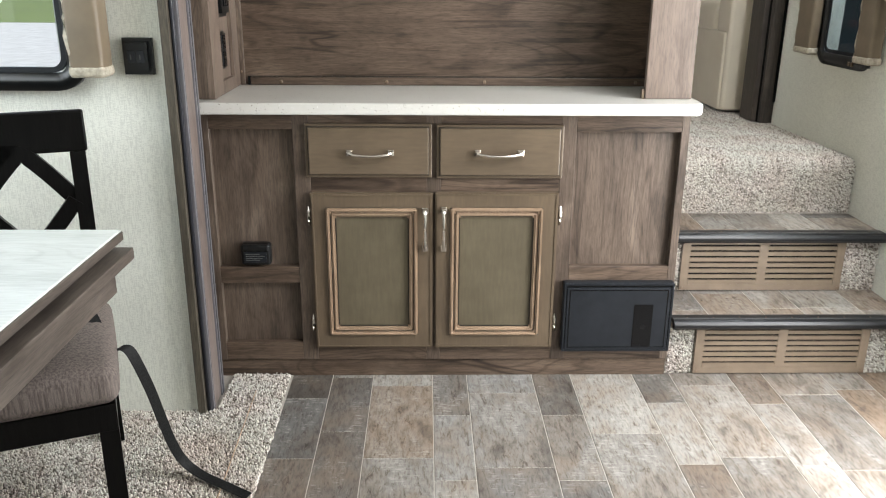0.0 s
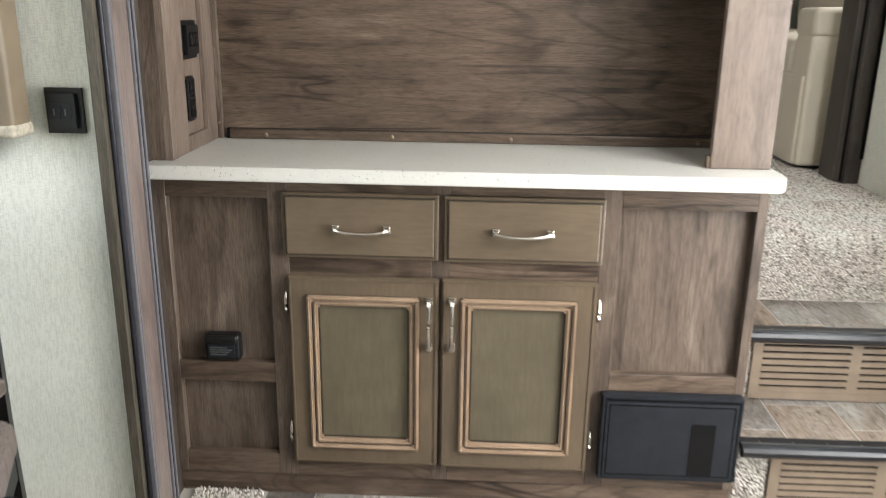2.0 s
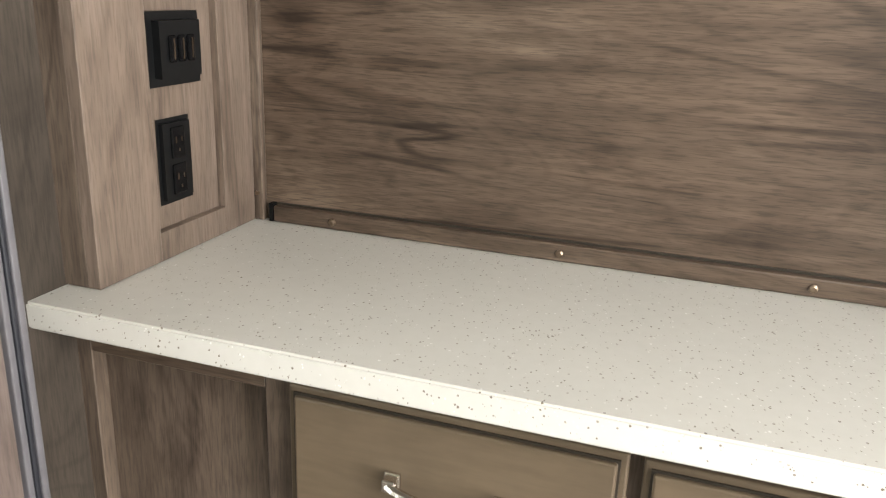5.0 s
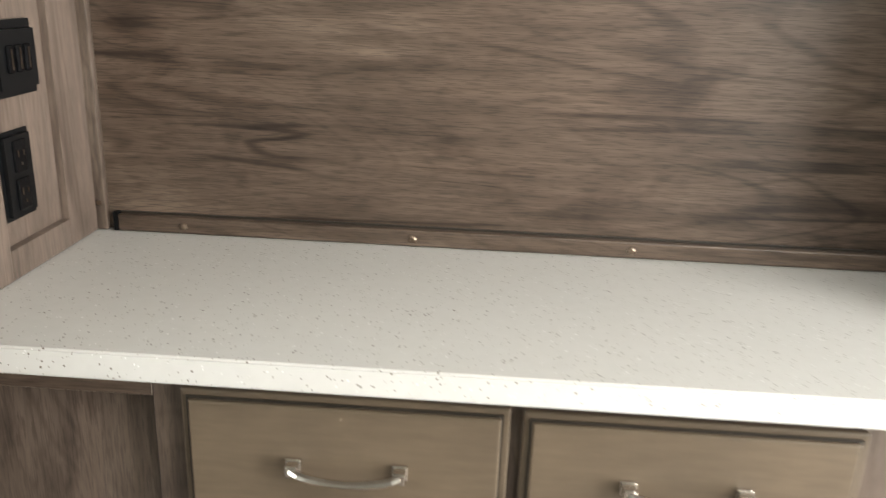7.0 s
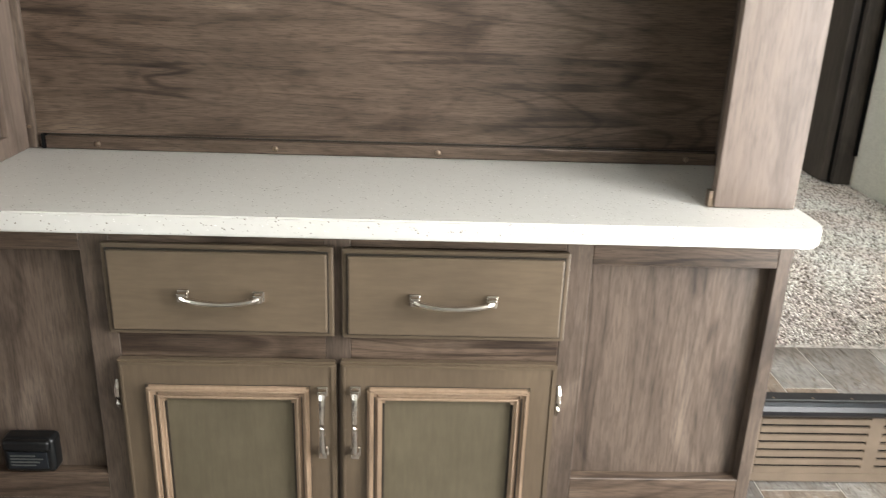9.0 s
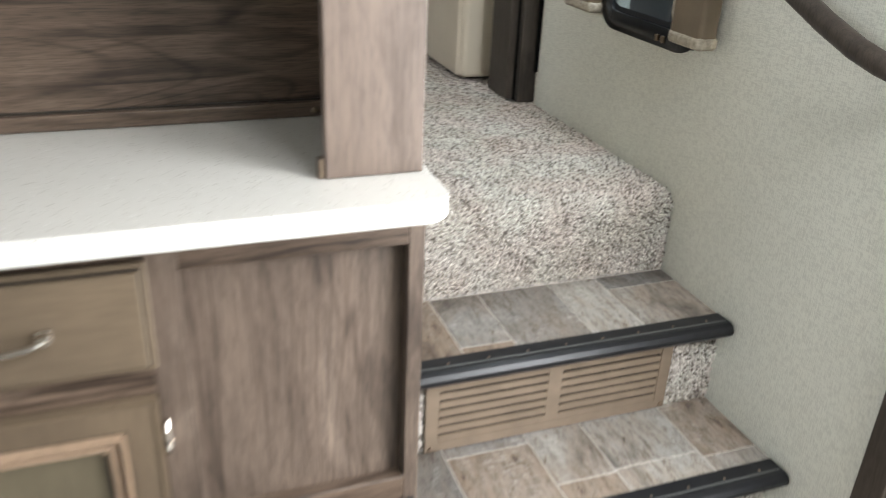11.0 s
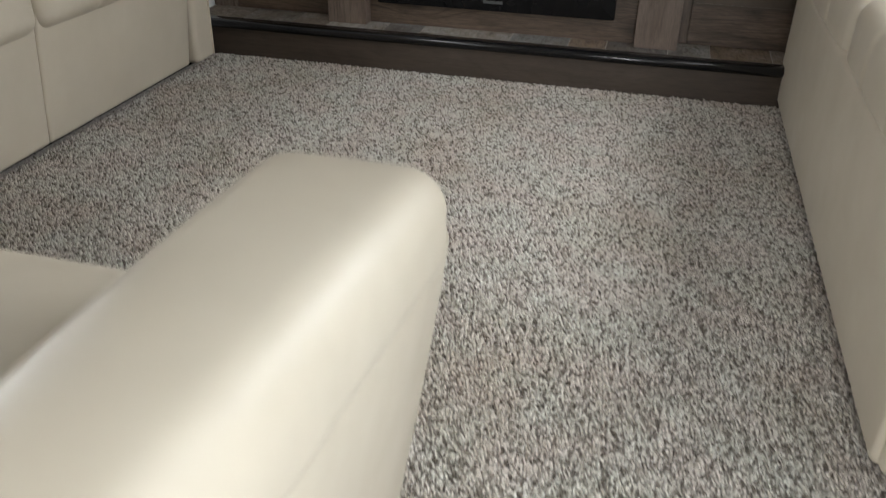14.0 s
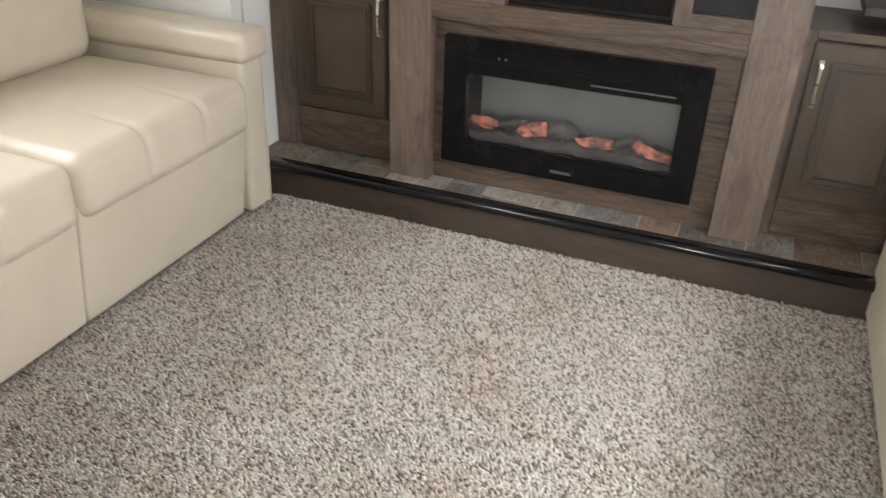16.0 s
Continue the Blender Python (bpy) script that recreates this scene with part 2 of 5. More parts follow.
WOOD_V = wood("walnut_laminate_upright", (0.062, 0.044, 0.033), (0.118, 0.087, 0.066), (0.168, 0.128, 0.100), "z", lines=0.45, grit=0.9, cracks=0.5)
WOOD_H = wood("walnut_laminate_level", (0.058, 0.038, 0.026), (0.108, 0.075, 0.053), (0.156, 0.113, 0.082), "x", lines=0.7)
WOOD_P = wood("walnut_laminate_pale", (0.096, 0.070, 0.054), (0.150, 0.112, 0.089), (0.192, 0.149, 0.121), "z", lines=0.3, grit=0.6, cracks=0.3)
# lighter copy of the pale laminate: door light painted into the niche side
WOOD_LIT = wood("walnut_laminate_lit", (0.118, 0.086, 0.066), (0.182, 0.137, 0.108), (0.228, 0.177, 0.144), "z", lines=0.3, grit=0.7, cracks=0.4)
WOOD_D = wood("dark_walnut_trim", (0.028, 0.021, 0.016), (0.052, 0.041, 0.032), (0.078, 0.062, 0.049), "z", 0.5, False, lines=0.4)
WOOD_J = wood("pinkish_jamb_laminate", (0.125, 0.094, 0.082), (0.185, 0.146, 0.130), (0.23, 0.19, 0.172), "z", 0.4, False, lines=0.3, grit=0.6)
OLIVE = wood("dark_olive_trim", (0.048, 0.040, 0.029), (0.080, 0.067, 0.049), (0.105, 0.088, 0.065), "z", 0.55, False, lines=0.3)
VINYL = plain("grey_vinyl_bead", (0.13, 0.125, 0.135), 0.30, 0, 40, 0.12)
RISER = wood("smooth_walnut_riser", (0.050, 0.036, 0.027), (0.066, 0.049, 0.037), (0.080, 0.060, 0.046), "x", 0.42, False, lines=0.15, grit=0.5)
# maple stain darkened: the dim far wall's shade is put into the colour
SHADED_DOORS = stain("stained_maple_shaded", (0.080, 0.056, 0.038), (0.055, 0.039, 0.027))
STAIN = stain("stained_maple", (0.130, 0.095, 0.062), (0.097, 0.071, 0.047))
STAIN_H = stain("stained_maple_level", (0.130, 0.096, 0.063), (0.101, 0.075, 0.050), 0.38, "x")
PANEL = stain("stained_maple_panel", (0.122, 0.101, 0.065), (0.090, 0.074, 0.047), 0.45)
# worn bronze glaze, lightened with the tan highlights painted into it
MOULD = stain("glazed_moulding_highlit", (0.36, 0.255, 0.175), (0.24, 0.17, 0.115), 0.25)
GLAZE = plain("dark_glaze", (0.030, 0.024, 0.018), 0.45)
NICKEL = plain("brushed_nickel", (0.62, 0.58, 0.53), 0.24, 1.0, 60, 0.08, 0.03)
STEEL = plain("screw_steel", (0.26, 0.20, 0.15), 0.35, 1.0, 90, 0.2)
BLACK = plain("black_plastic", (0.005, 0.0055, 0.006), 0.28, 0, 40, 0.2, 0.04, gloss=0.4)
BLACKM = plain("black_panel_paint", (0.014, 0.016, 0.0195), 0.42, 0, 25, 0.18, 0.08, gloss=0.22)
GLOSS = plain("gloss_black", (0.005, 0.005, 0.0055), 0.12, 0, 20, 0.2, 0.0, gloss=0.2)
RUBBER = plain("rubber_nosing", (0.009, 0.0095, 0.011), 0.33, 0, 30, 0.3, 0.06, gloss=0.35)
NOSING = plain("gloss_black_vinyl", (0.006, 0.006, 0.007), 0.2, 0, 30, 0.2, 0.0, gloss=0.5)
SEAL = plain("rubber_seal", (0.022, 0.023, 0.029), 0.40, 0, 30, 0.2, gloss=0.35)
WALLP = wallpaper("woven_wallpaper", (0.665, 0.672, 0.605), (0.605, 0.610, 0.547))
CEIL = plain("ceiling_vinyl", (0.75, 0.74, 0.70), 0.7, 0, 4, 0.05)
QUARTZ = quartz("speckled_solid_surface")
LEATHER = leather("cream_leatherette", (0.605, 0.542, 0.440), (0.56, 0.499, 0.400))
PIPING = plain("leather_seam", (0.30, 0.26, 0.20), 0.6)
VALANCE = plain("taupe_leatherette", (0.165, 0.128, 0.085), 0.5, 0, 12, 0.15, 0.1)
VALTRIM = plain("quilted_welt", (0.40, 0.36, 0.285), 0.6, 0, 90, 0.3, 0.5)
GRILLE = plain("bronze_enamel", (0.178, 0.135, 0.096), 0.42, 0, 18, 0.12, 0.05)
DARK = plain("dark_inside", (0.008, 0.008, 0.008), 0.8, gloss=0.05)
TONES = [(0.0, (0.070, 0.064, 0.058)), (0.2, (0.25, 0.237, 0.216)), (0.4, (0.205, 0.160, 0.120)), (0.6, (0.105, 0.102, 0.098)), (0.8, (0.30, 0.284, 0.258)), (1.0, (0.165, 0.168, 0.166))]
TILE = tile_mat("weathered_board_vinyl", TONES, "y")
GROUT = plain("grout", (0.42, 0.39, 0.345), 0.8, 0, 80, 0.12, 0.2)
CARPET_BASE = plain("carpet_backing", (0.46, 0.42, 0.375), 0.95, 0, 120, 0.5, 0.5)
CARPET = pile_mat("twist_pile", [(0.0, (0.15, 0.13, 0.112)), (0.17, (0.28, 0.252, 0.22)), (0.34, (0.52, 0.487, 0.44)), (0.62, (0.69, 0.660, 0.61)), (1.0, (0.83, 0.805, 0.76))])
CHAIR = wood("black_stained_wood", (0.0028, 0.0027, 0.0026), (0.0045, 0.0042, 0.004), (0.008, 0.0074, 0.007), "z", 0.35, False, lines=0.2)
CHAIR.node_tree.nodes["Principled BSDF"].inputs["Specular IOR Level"].default_value = 0.12
TABLE = wood("whitewashed_table", (0.56, 0.59, 0.57), (0.63, 0.665, 0.645), (0.69, 0.72, 0.70), "x", 0.25, False, lines=0.12, grit=0.22)
TABLE_E = wood("table_edge", (0.06, 0.048, 0.04), (0.10, 0.083, 0.07), (0.15, 0.125, 0.105), "y", 0.4, False, lines=0.2)


def ribbed(name, base, dark):
    """Chenille with fine upright ribs."""
    m, t, b = node_mat(name, 0.9)
    n = noise_tex(t, coords(t, (1, 1, 0.07)), 190, 3, 0.6)
    spots = noise_tex(t, coords(t), 420, 2)
    c = mixc(t, dark, base, ramp(t, n, [(0.36, (0,) * 3), (0.58, (1,) * 3)]).outputs[0])
    c = mixc(t, c, ramp(t, spots, [(0.4, (0.75,) * 3), (0.6, (1.1,) * 3)]).outputs[0], 0.6, "MULTIPLY")
    t.links.new(c, b.inputs["Base Color"])
    bump(t, b, n, 0.5, 0.002)
    return m


FABRIC = ribbed("ribbed_chenille", (0.165, 0.135, 0.12), (0.085, 0.068, 0.060))
WEB = plain("webbing", (0.012, 0.012, 0.012), 0.6, 0, 200, 0.4, 0.4, gloss=0.15)
PANE = glass("window_glass", (0.96, 0.98, 0.98))
TINTED = glass("tinted_window_glass", (0.50, 0.55, 0.57))
GREY = plain("fire_glass_back", (0.075, 0.078, 0.076), 0.3, 0, 10, 0.12)
WHITE = plain("white_paint", (0.75, 0.75, 0.73), 0.5, 0, 8, 0.03)


def ember_mat():
    m, t, b = node_mat("glowing_log", 0.8)
    vec = coords(t, (1, 1, 1), 9)
    n = noise_tex(t, vec, 32, 6, 0.65)
    t.links.new(ramp(t, n, [(0.35, (0.02, 0.016, 0.014)), (0.6, (0.16, 0.06, 0.04))]).outputs[0], b.inputs["Base Color"])
    t.links.new(ramp(t, n, [(0.44, (0.02, 0.004, 0.003)), (0.53, (0.40, 0.09, 0.055)), (0.64, (1.0, 0.30, 0.19))]).outputs[0], b.inputs["Emission Color"])
    b.inputs["Emission Strength"].default_value = 0.2
    bump(t, b, n, 0.6, 0.01)
    return m


EMBER = ember_mat()
BARK = plain("charred_bark", (0.040, 0.034, 0.030), 0.9, 0, 40, 0.6, 0.9)
ASH = plain("ash_and_twigs", (0.020, 0.017, 0.016), 0.95, 0, 60, 0.7, 0.9)
GRASS = plain("mown_grass", (0.16, 0.22, 0.06), 0.9, 0, 1.5, 0.3, 0.3)
DRIVE = plain("pale_asphalt", (0.60, 0.605, 0.59), 0.9, 0, 2, 0.12, 0.3)
VIEW_SHEET = plain("dark_view_sheet", (0.040, 0.052, 0.056), 0.4, 0, 6, 0.15)
WET = plain("dark_wet_asphalt", (0.032, 0.040, 0.045), 0.7, 0, 60, 0.45, 0.4, gloss=0.2)

# ---- mesh helpers ----


def thing(name, base, label="", category="", group="", kind=""):
    ob = new(name)
    ob.empty_display_size = 0.05
    ob.location = base
    return tagged(ob, label, category, group, kind)


def base_of(ob):
    p = Vector((0, 0, 0))
    while ob:
        p += ob.location
        ob = ob.parent
    return p


def part(name, bm, mat, parent=None, label="", smooth=False):
    """One mesh object from bm, whose vertices are in world metres."""
    me = bpy.data.meshes.new(name)
    if parent:
        bmesh.ops.translate(bm, verts=bm.verts, vec=-base_of(parent))
    bm.to_mesh(me)
    bm.free()
    me.materials.append(mat)
    if smooth:
        me.polygons.foreach_set("use_smooth", [True] * len(me.polygons))
    ob = new(name, me)
    ob.parent = parent
    return tagged(ob, label)


def structure(name, bm, mat, label="", category=""):
    return tagged(part(name, bm, mat), label, category, "", "structure")


def cuboid(bm, x0, x1, y0, y1, z0, z1, bevel=0.0, seg=2):
    r = bmesh.ops.create_cube(bm, size=1.0)
    vs = r["verts"]
    for v in vs:
        v.co = Vector(((x0 + x1) / 2 + v.co.x * (x1 - x0), (y0 + y1) / 2 + v.co.y * (y1 - y0), (z0 + z1) / 2 + v.co.z * (z1 - z0)))
    if bevel:
        es = list({e for v in vs for e in v.link_edges})
        bmesh.ops.bevel(bm, geom=es, offset=bevel, segments=seg, profile=0.5, affect="EDGES")
    return bm


def boxm(x0, x1, y0, y1, z0, z1, bevel=0.0, seg=2):
    return cuboid(bmesh.new(), x0, x1, y0, y1, z0, z1, bevel, seg)


def soft_box(x0, x1, y0, y1, z0, z1, r, puff=(0, 0, 0), cell=0.06, warp=None):
    """An upholstered block: rounded edges, faces that swell by puff along x, y, z."""
    h = Vector(((x1 - x0) / 2, (y1 - y0) / 2, (z1 - z0) / 2))
    c = Vector(((x0 + x1) / 2, (y0 + y1) / 2, (z0 + z1) / 2))
    r = min(r, h.x * 0.98, h.y * 0.98, h.z * 0.98)
    ticks = []
    for a in h:
        edge = [a - r + r * math.tan(radians(g)) for g in (45, 33, 22, 11, 0)]
        n = max(2, int(2 * (a - r) / cell))
        inner = [(a - r) * (1 - 2 * i / n) for i in range(1, n)]
        ticks.append(edge + inner + [-e for e in reversed(edge)])
    bm, made = bmesh.new(), {}

    def vert(i, j, k):
        if (i, j, k) not in made:
            p = Vector((ticks[0][i], ticks[1][j], ticks[2][k]))
            q = Vector([max(-(h[n] - r), min(h[n] - r, p[n])) for n in range(3)])
            d = p - q
            if d.length > 1e-9:
                p = q + d.normalized() * r
            u = [max(0.0, 1 - (p[n] / h[n]) ** 2) for n in range(3)]
            s = Vector((puff[0] * u[1] * u[2] * p.x / h.x, puff[1] * u[0] * u[2] * p.y / h.y, puff[2] * u[0] * u[1] * p.z / h.z))
            p = p + s + c
            if warp:
                p = warp(p)
            made[i, j, k] = bm.verts.new(p)
        return made[i, j, k]

    nx, ny, nz = (len(t) - 1 for t in ticks)
    for k, flip in ((0, 0), (nz, 1)):
        for i in range(nx):
            for j in range(ny):
                q = [vert(i, j, k), vert(i + 1, j, k), vert(i + 1, j + 1, k), vert(i, j + 1, k)]
                bm.faces.new(q[::-1] if flip else q)
    for j, flip in ((0, 1), (ny, 0)):
        for i in range(nx):
            for k in range(nz):
                q = [vert(i, j, k), vert(i + 1, j, k), vert(i + 1, j, k + 1), vert(i, j, k + 1)]
                bm.faces.new(q[::-1] if flip else q)
    for i, flip in ((0, 0), (nx, 1)):
        for j in range(ny):
            for k in range(nz):
                q = [vert(i, j, k), vert(i, j + 1, k), vert(i, j + 1, k + 1), vert(i, j, k + 1)]
                bm.faces.new(q[::-1] if flip else q)
    bmesh.ops.recalc_face_normals(bm, faces=bm.faces)
    return bm


def prism(bm, outline, axis, a, b):
    """An outline in the plane across an axis, drawn out from a to b along it."""
    def at(u, v, w):
        return {"x": (w, u, v), "y": (u, w, v), "z": (u, v, w)}[axis]
    lo = [bm.verts.new(at(u, v, a)) for u, v in outline]
    hi = [bm.verts.new(at(u, v, b)) for u, v in outline]
    n = len(outline)
    for i in range(n):
        bm.faces.new([lo[i], lo[(i + 1) % n], hi[(i + 1) % n], hi[i]])
    bm.faces.new(lo[::-1])
    bm.faces.new(hi)
    bmesh.ops.recalc_face_normals(bm, faces=bm.faces)
    return bm


def sweep(bm, path, radius, sides=8, flat=1.0):
    """A round or flattened rod along a path."""
    pts = [Vector(p) for p in path]
    rings = []
    for i, p in enumerate(pts):
        d = (pts[min(i + 1, len(pts) - 1)] - pts[max(i - 1, 0)]).normalized()
        s = d.cross(Vector((0, 0, 1)))
        s = s.normalized() if s.length > 1e-4 else Vector((1, 0, 0))
        u = s.cross(d).normalized()
        rr = radius[i] if isinstance(radius, (list, tuple)) else radius
        rings.append([bm.verts.new(p + (s * math.cos(2 * math.pi * k / sides) + u * flat * math.sin(2 * math.pi * k / sides)) * rr) for k in range(sides)])
    for a, b in zip(rings, rings[1:]):
        for k in range(sides):
            bm.faces.new([a[k], a[(k + 1) % sides], b[(k + 1) % sides], b[k]])
    bm.faces.new(rings[0][::-1])
    bm.faces.new(rings[-1])
    bmesh.ops.recalc_face_normals(bm, faces=bm.faces)
    return bm


def frame_bm(axis, u0, u1, v0, v1, wu, wv, w0, w1, bevel=0.0):
    """A mitred frame round an opening: outer size u0..u1, v0..v1, depth w0..w1 along the axis."""
    bm = bmesh.new()
    outer = [(u0, v0), (u1, v0), (u1, v1), (u0, v1)]
    inner = [(u0 + wu, v0 + wv), (u1 - wu, v0 + wv), (u1 - wu, v1 - wv), (u0 + wu, v1 - wv)]

    def at(p, w):
        return (w, *p) if axis == "x" else (p[0], w, p[1])
    loops = [[bm.verts.new(at(p, w)) for p in pts] for pts, w in ((outer, w1), (outer, w0), (inner, w0), (inner, w1))]
    for p, q in zip(loops, loops[1:] + loops[:1]):
        for i in range(4):
            bm.faces.new([p[i], p[(i + 1) % 4], q[(i + 1) % 4], q[i]])
    bmesh.ops.recalc_face_normals(bm, faces=bm.faces)
    if bevel:
        bmesh.ops.bevel(bm, geom=[e for e in bm.edges if not e.is_boundary and abs(e.calc_face_angle(0)) > 0.5], offset=bevel, segments=2, affect="EDGES")
    return bm


def wall_bm(axis, w0, w1, u0, u1, z0, z1, holes=()):
    """A wall of thickness w0..w1 across the axis, from u0 to u1, with openings (ua, ub, za, zb) through it."""
    bm = bmesh.new()
    def block(a, b, c, d):
        if b - a > 1e-4 and d - c > 1e-4:
            cuboid(bm, *((w0, w1, a, b) if axis == "x" else (a, b, w0, w1)), c, d)
    at = u0
    for ua, ub, za, zb in sorted(holes):
        block(at, ua, z0, z1)
        block(ua, ub, z0, za)
        block(ua, ub, zb, z1)
        at = ub
    block(at, u1, z0, z1)
    return bm


def rounded_rect(u0, u1, v0, v1, r, n=6):
    pts = []
    for cu, cv, a0 in ((u1 - r, v1 - r, 0), (u0 + r, v1 - r, 90), (u0 + r, v0 + r, 180), (u1 - r, v0 + r, 270)):
        for i in range(n + 1):
            a = radians(a0 + 90 * i / n)
            pts.append((cu + r * math.cos(a), cv + r * math.sin(a)))
    return pts


def rounded_frame(axis, u0, u1, v0, v1, r, width, w0, w1):
    """A ring with rounded corners, such as a moulded window frame."""
    bm = bmesh.new()
    outer, inner = rounded_rect(u0, u1, v0, v1, r), rounded_rect(u0 + width, u1 - width, v0 + width, v1 - width, max(0.01, r - width))
    def at(p, w):
        return (w, *p) if axis == "x" else (p[0], w, p[1])
    loops = [[bm.verts.new(at(p, w)) for p in pts] for pts, w in ((outer, w0), (outer, w1), (inner, w1), (inner, w0))]
    n = len(outer)
    for a, b in zip(loops, loops[1:] + loops[:1]):
        for i in range(n):
            bm.faces.new([a[i], a[(i + 1) % n], b[(i + 1) % n], b[i]])
    bmesh.ops.recalc_face_normals(bm, faces=bm.faces)
    return bm

# ---- setting: shell ----
UP = 0.635      # upper floor
FACE = 2.49     # face frame of the hutch
TOP = 0.921     # countertop
RW = 1.605      # right side wall

structure("ground", boxm(-400, 400, -400, 400, -1.15, -1.0), GRASS, "mown grass lawn beside the drive", "ground")
structure("road", boxm(-60, 1.75, -30, 42, -0.998, -0.985), DRIVE, "pale asphalt drive outside the window", "road")
structure("pavement", boxm(1.75, 60, -30, 40, -0.998, -0.983), WET, "dark wet asphalt lot beside the trailer", "pavement")
structure("pavement_line", boxm(2.2, 14, 10.38, 10.48, -0.9825, -0.980), WHITE, "white painted parking line on the asphalt", "line")
structure("floor", boxm(-1.8, RW, -3.0, 2.52, -0.12, -0.0015), GROUT, "pale grout under weathered plank vinyl", "floor")
structure("floor_upper", boxm(-0.79, 2.45, 3.04, 6.4, 0.45, UP - 0.012), CARPET_BASE, "carpet backing of the raised floor", "floor")
structure("floor_slide", boxm(-1.55, -0.792, 3.70, 6.4, 0.45, UP - 0.012), CARPET_BASE, "carpet backing of the slide-out floor", "floor")
bm = bmesh.new()
for a, b, c, d in ((-1.9, 0.88, -3.1, 6.5), (1.52, 2.5, -3.1, 6.5), (0.88, 1.52, -3.1, 0.43), (0.88, 1.52, 1.07, 6.5)):
    cuboid(bm, a, b, c, d, 2.6, 2.68)
structure("ceiling", bm, CEIL, "pale vinyl ceiling panel", "ceiling")
structure("wall_rear", wall_bm("y", -3.08, -3.0, -1.8, 1.685, -0.12, 2.6), WALLP, "woven beige wallpaper rear wall", "wall")
structure("wall_right", wall_bm("x", RW, 1.685, -3.0, 3.80, -0.12, 2.6, [(1.26, 2.0, 0.02, 2.0), (3.015, 3.427, 0.965, 1.75)]), WALLP, "woven beige wallpaper wall beside the steps", "wall")
structure("wall_slide_outer", wall_bm("x", -1.86, -1.8, -3.0, 2.34, -0.12, 2.6, [(0.75, 2.1, 1.05, 1.8)]), WALLP, "woven pale wallpaper wall of the slide-out", "wall")
structure("wall_slide_end", wall_bm("y", 2.258, 2.34, -1.8, -0.70, 0, 2.6, [(-1.62, -0.925, 1.0, 1.72)]), WALLP, "woven pale green-grey wallpaper wall with a window", "wall")
structure("wall_partition", boxm(-0.86, 0.795, 2.862, 2.94, 0, 2.6), WOOD_V, "walnut laminate partition behind the hutch", "wall")
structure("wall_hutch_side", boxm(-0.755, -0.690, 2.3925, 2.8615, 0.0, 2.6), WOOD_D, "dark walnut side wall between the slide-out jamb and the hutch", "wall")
structure("wall_upper_left", wall_bm("x", -1.58, -1.5, 3.70, 5.80, UP - 0.1, 2.6, [(4.1, 5.4, 1.65, 2.25)]), WALLP, "woven beige wallpaper wall behind the sofa", "wall")
structure("wall_upper_left_return", boxm(-1.5, -0.70, 5.76, 5.82, UP - 0.1, 2.6), WHITE, "pale painted end of the slide-out", "wall")
structure("wall_upper_left_side", boxm(-0.86, -0.79, 2.942, 3.70, 0.0, 2.6), WALLP, "woven beige wallpaper wall beside the loveseat", "wall")
structure("wall_upper_left_end", boxm(-1.58, -0.862, 3.63, 3.698, UP - 0.1, 2.6), WALLP, "woven beige wallpaper end of the slide-out", "wall")
structure("wall_front_left", boxm(-0.78, -0.70, 5.83, 6.42, UP - 0.1, 2.6), WHITE, "pale painted side wall", "wall")
structure("wall_front", boxm(-0.78, 2.45, 6.42, 6.5, UP - 0.1, 2.6), WALLP, "woven beige wallpaper front wall", "wall")
structure("wall_upper_right", wall_bm("x", 2.38, 2.46, 3.86, 6.42, UP - 0.1, 2.6, [(4.25, 5.55, 1.65, 2.25)]), WALLP, "woven beige wallpaper wall behind the couch", "wall")
structure("wall_upper_right_return", boxm(1.62, 2.38, 3.86, 3.93, UP - 0.1, 2.6), WALLP, "woven beige wallpaper end of the slide-out", "wall")
# added sheet: hides the pale end wall so the window view stays dark
structure("wall_slide_view_sheet", boxm(1.69, 2.47, 3.846, 3.8585, UP - 0.2, 2.66), VIEW_SHEET, "added dark teal-grey sheet that darkens the view through the landing window", "wall")
structure("wall_entry_sill", boxm(RW - 0.005, 1.69, 1.26, 2.0, -0.12, 0.015), RUBBER, "black rubber threshold of the entry", "sill")


def trim_strip(name, bm, mat, label):
    return structure(name, bm, mat, label, "trim")


# entry casing
for a, b in ((2.0, 2.30), (1.20, 1.26)):
    trim_strip("trim_entry_casing", boxm(RW - 0.022, RW - 0.002, a if b < 2 else 2.24, b, 0.0, 2.05, 0.003), WOOD_D, "dark walnut casing beside the entry door")

# jamb of the slide-out: face strip, seal and side board
trim_strip("trim_slide_face", boxm(-0.702, -0.679, 2.231, 2.2565, 0.0, 2.6, 0.002), OLIVE, "dark olive walnut strip along the slide-out")
seal = sweep(bmesh.new(), [(-0.674, 2.2525, 0.0), (-0.674, 2.2525, 1.3), (-0.674, 2.2525, 2.6)], 0.006, 12)
trim_strip("trim_slide_seal", seal, SEAL, "blue-black rubber wiper seal of the slide-out").data.polygons.foreach_set("use_smooth", [True] * 38)
trim_strip("trim_slide_core", boxm(-0.6995, -0.674, 2.2568, 2.392, 0.0, 2.6), WOOD_D, "dark core of the slide-out jamb")
trim_strip("trim_slide_board", boxm(-0.674, -0.664, 2.279, 2.359, 0.0, 2.6, 0.002), WOOD_J, "pinkish walnut laminate jamb board of the slide-out")
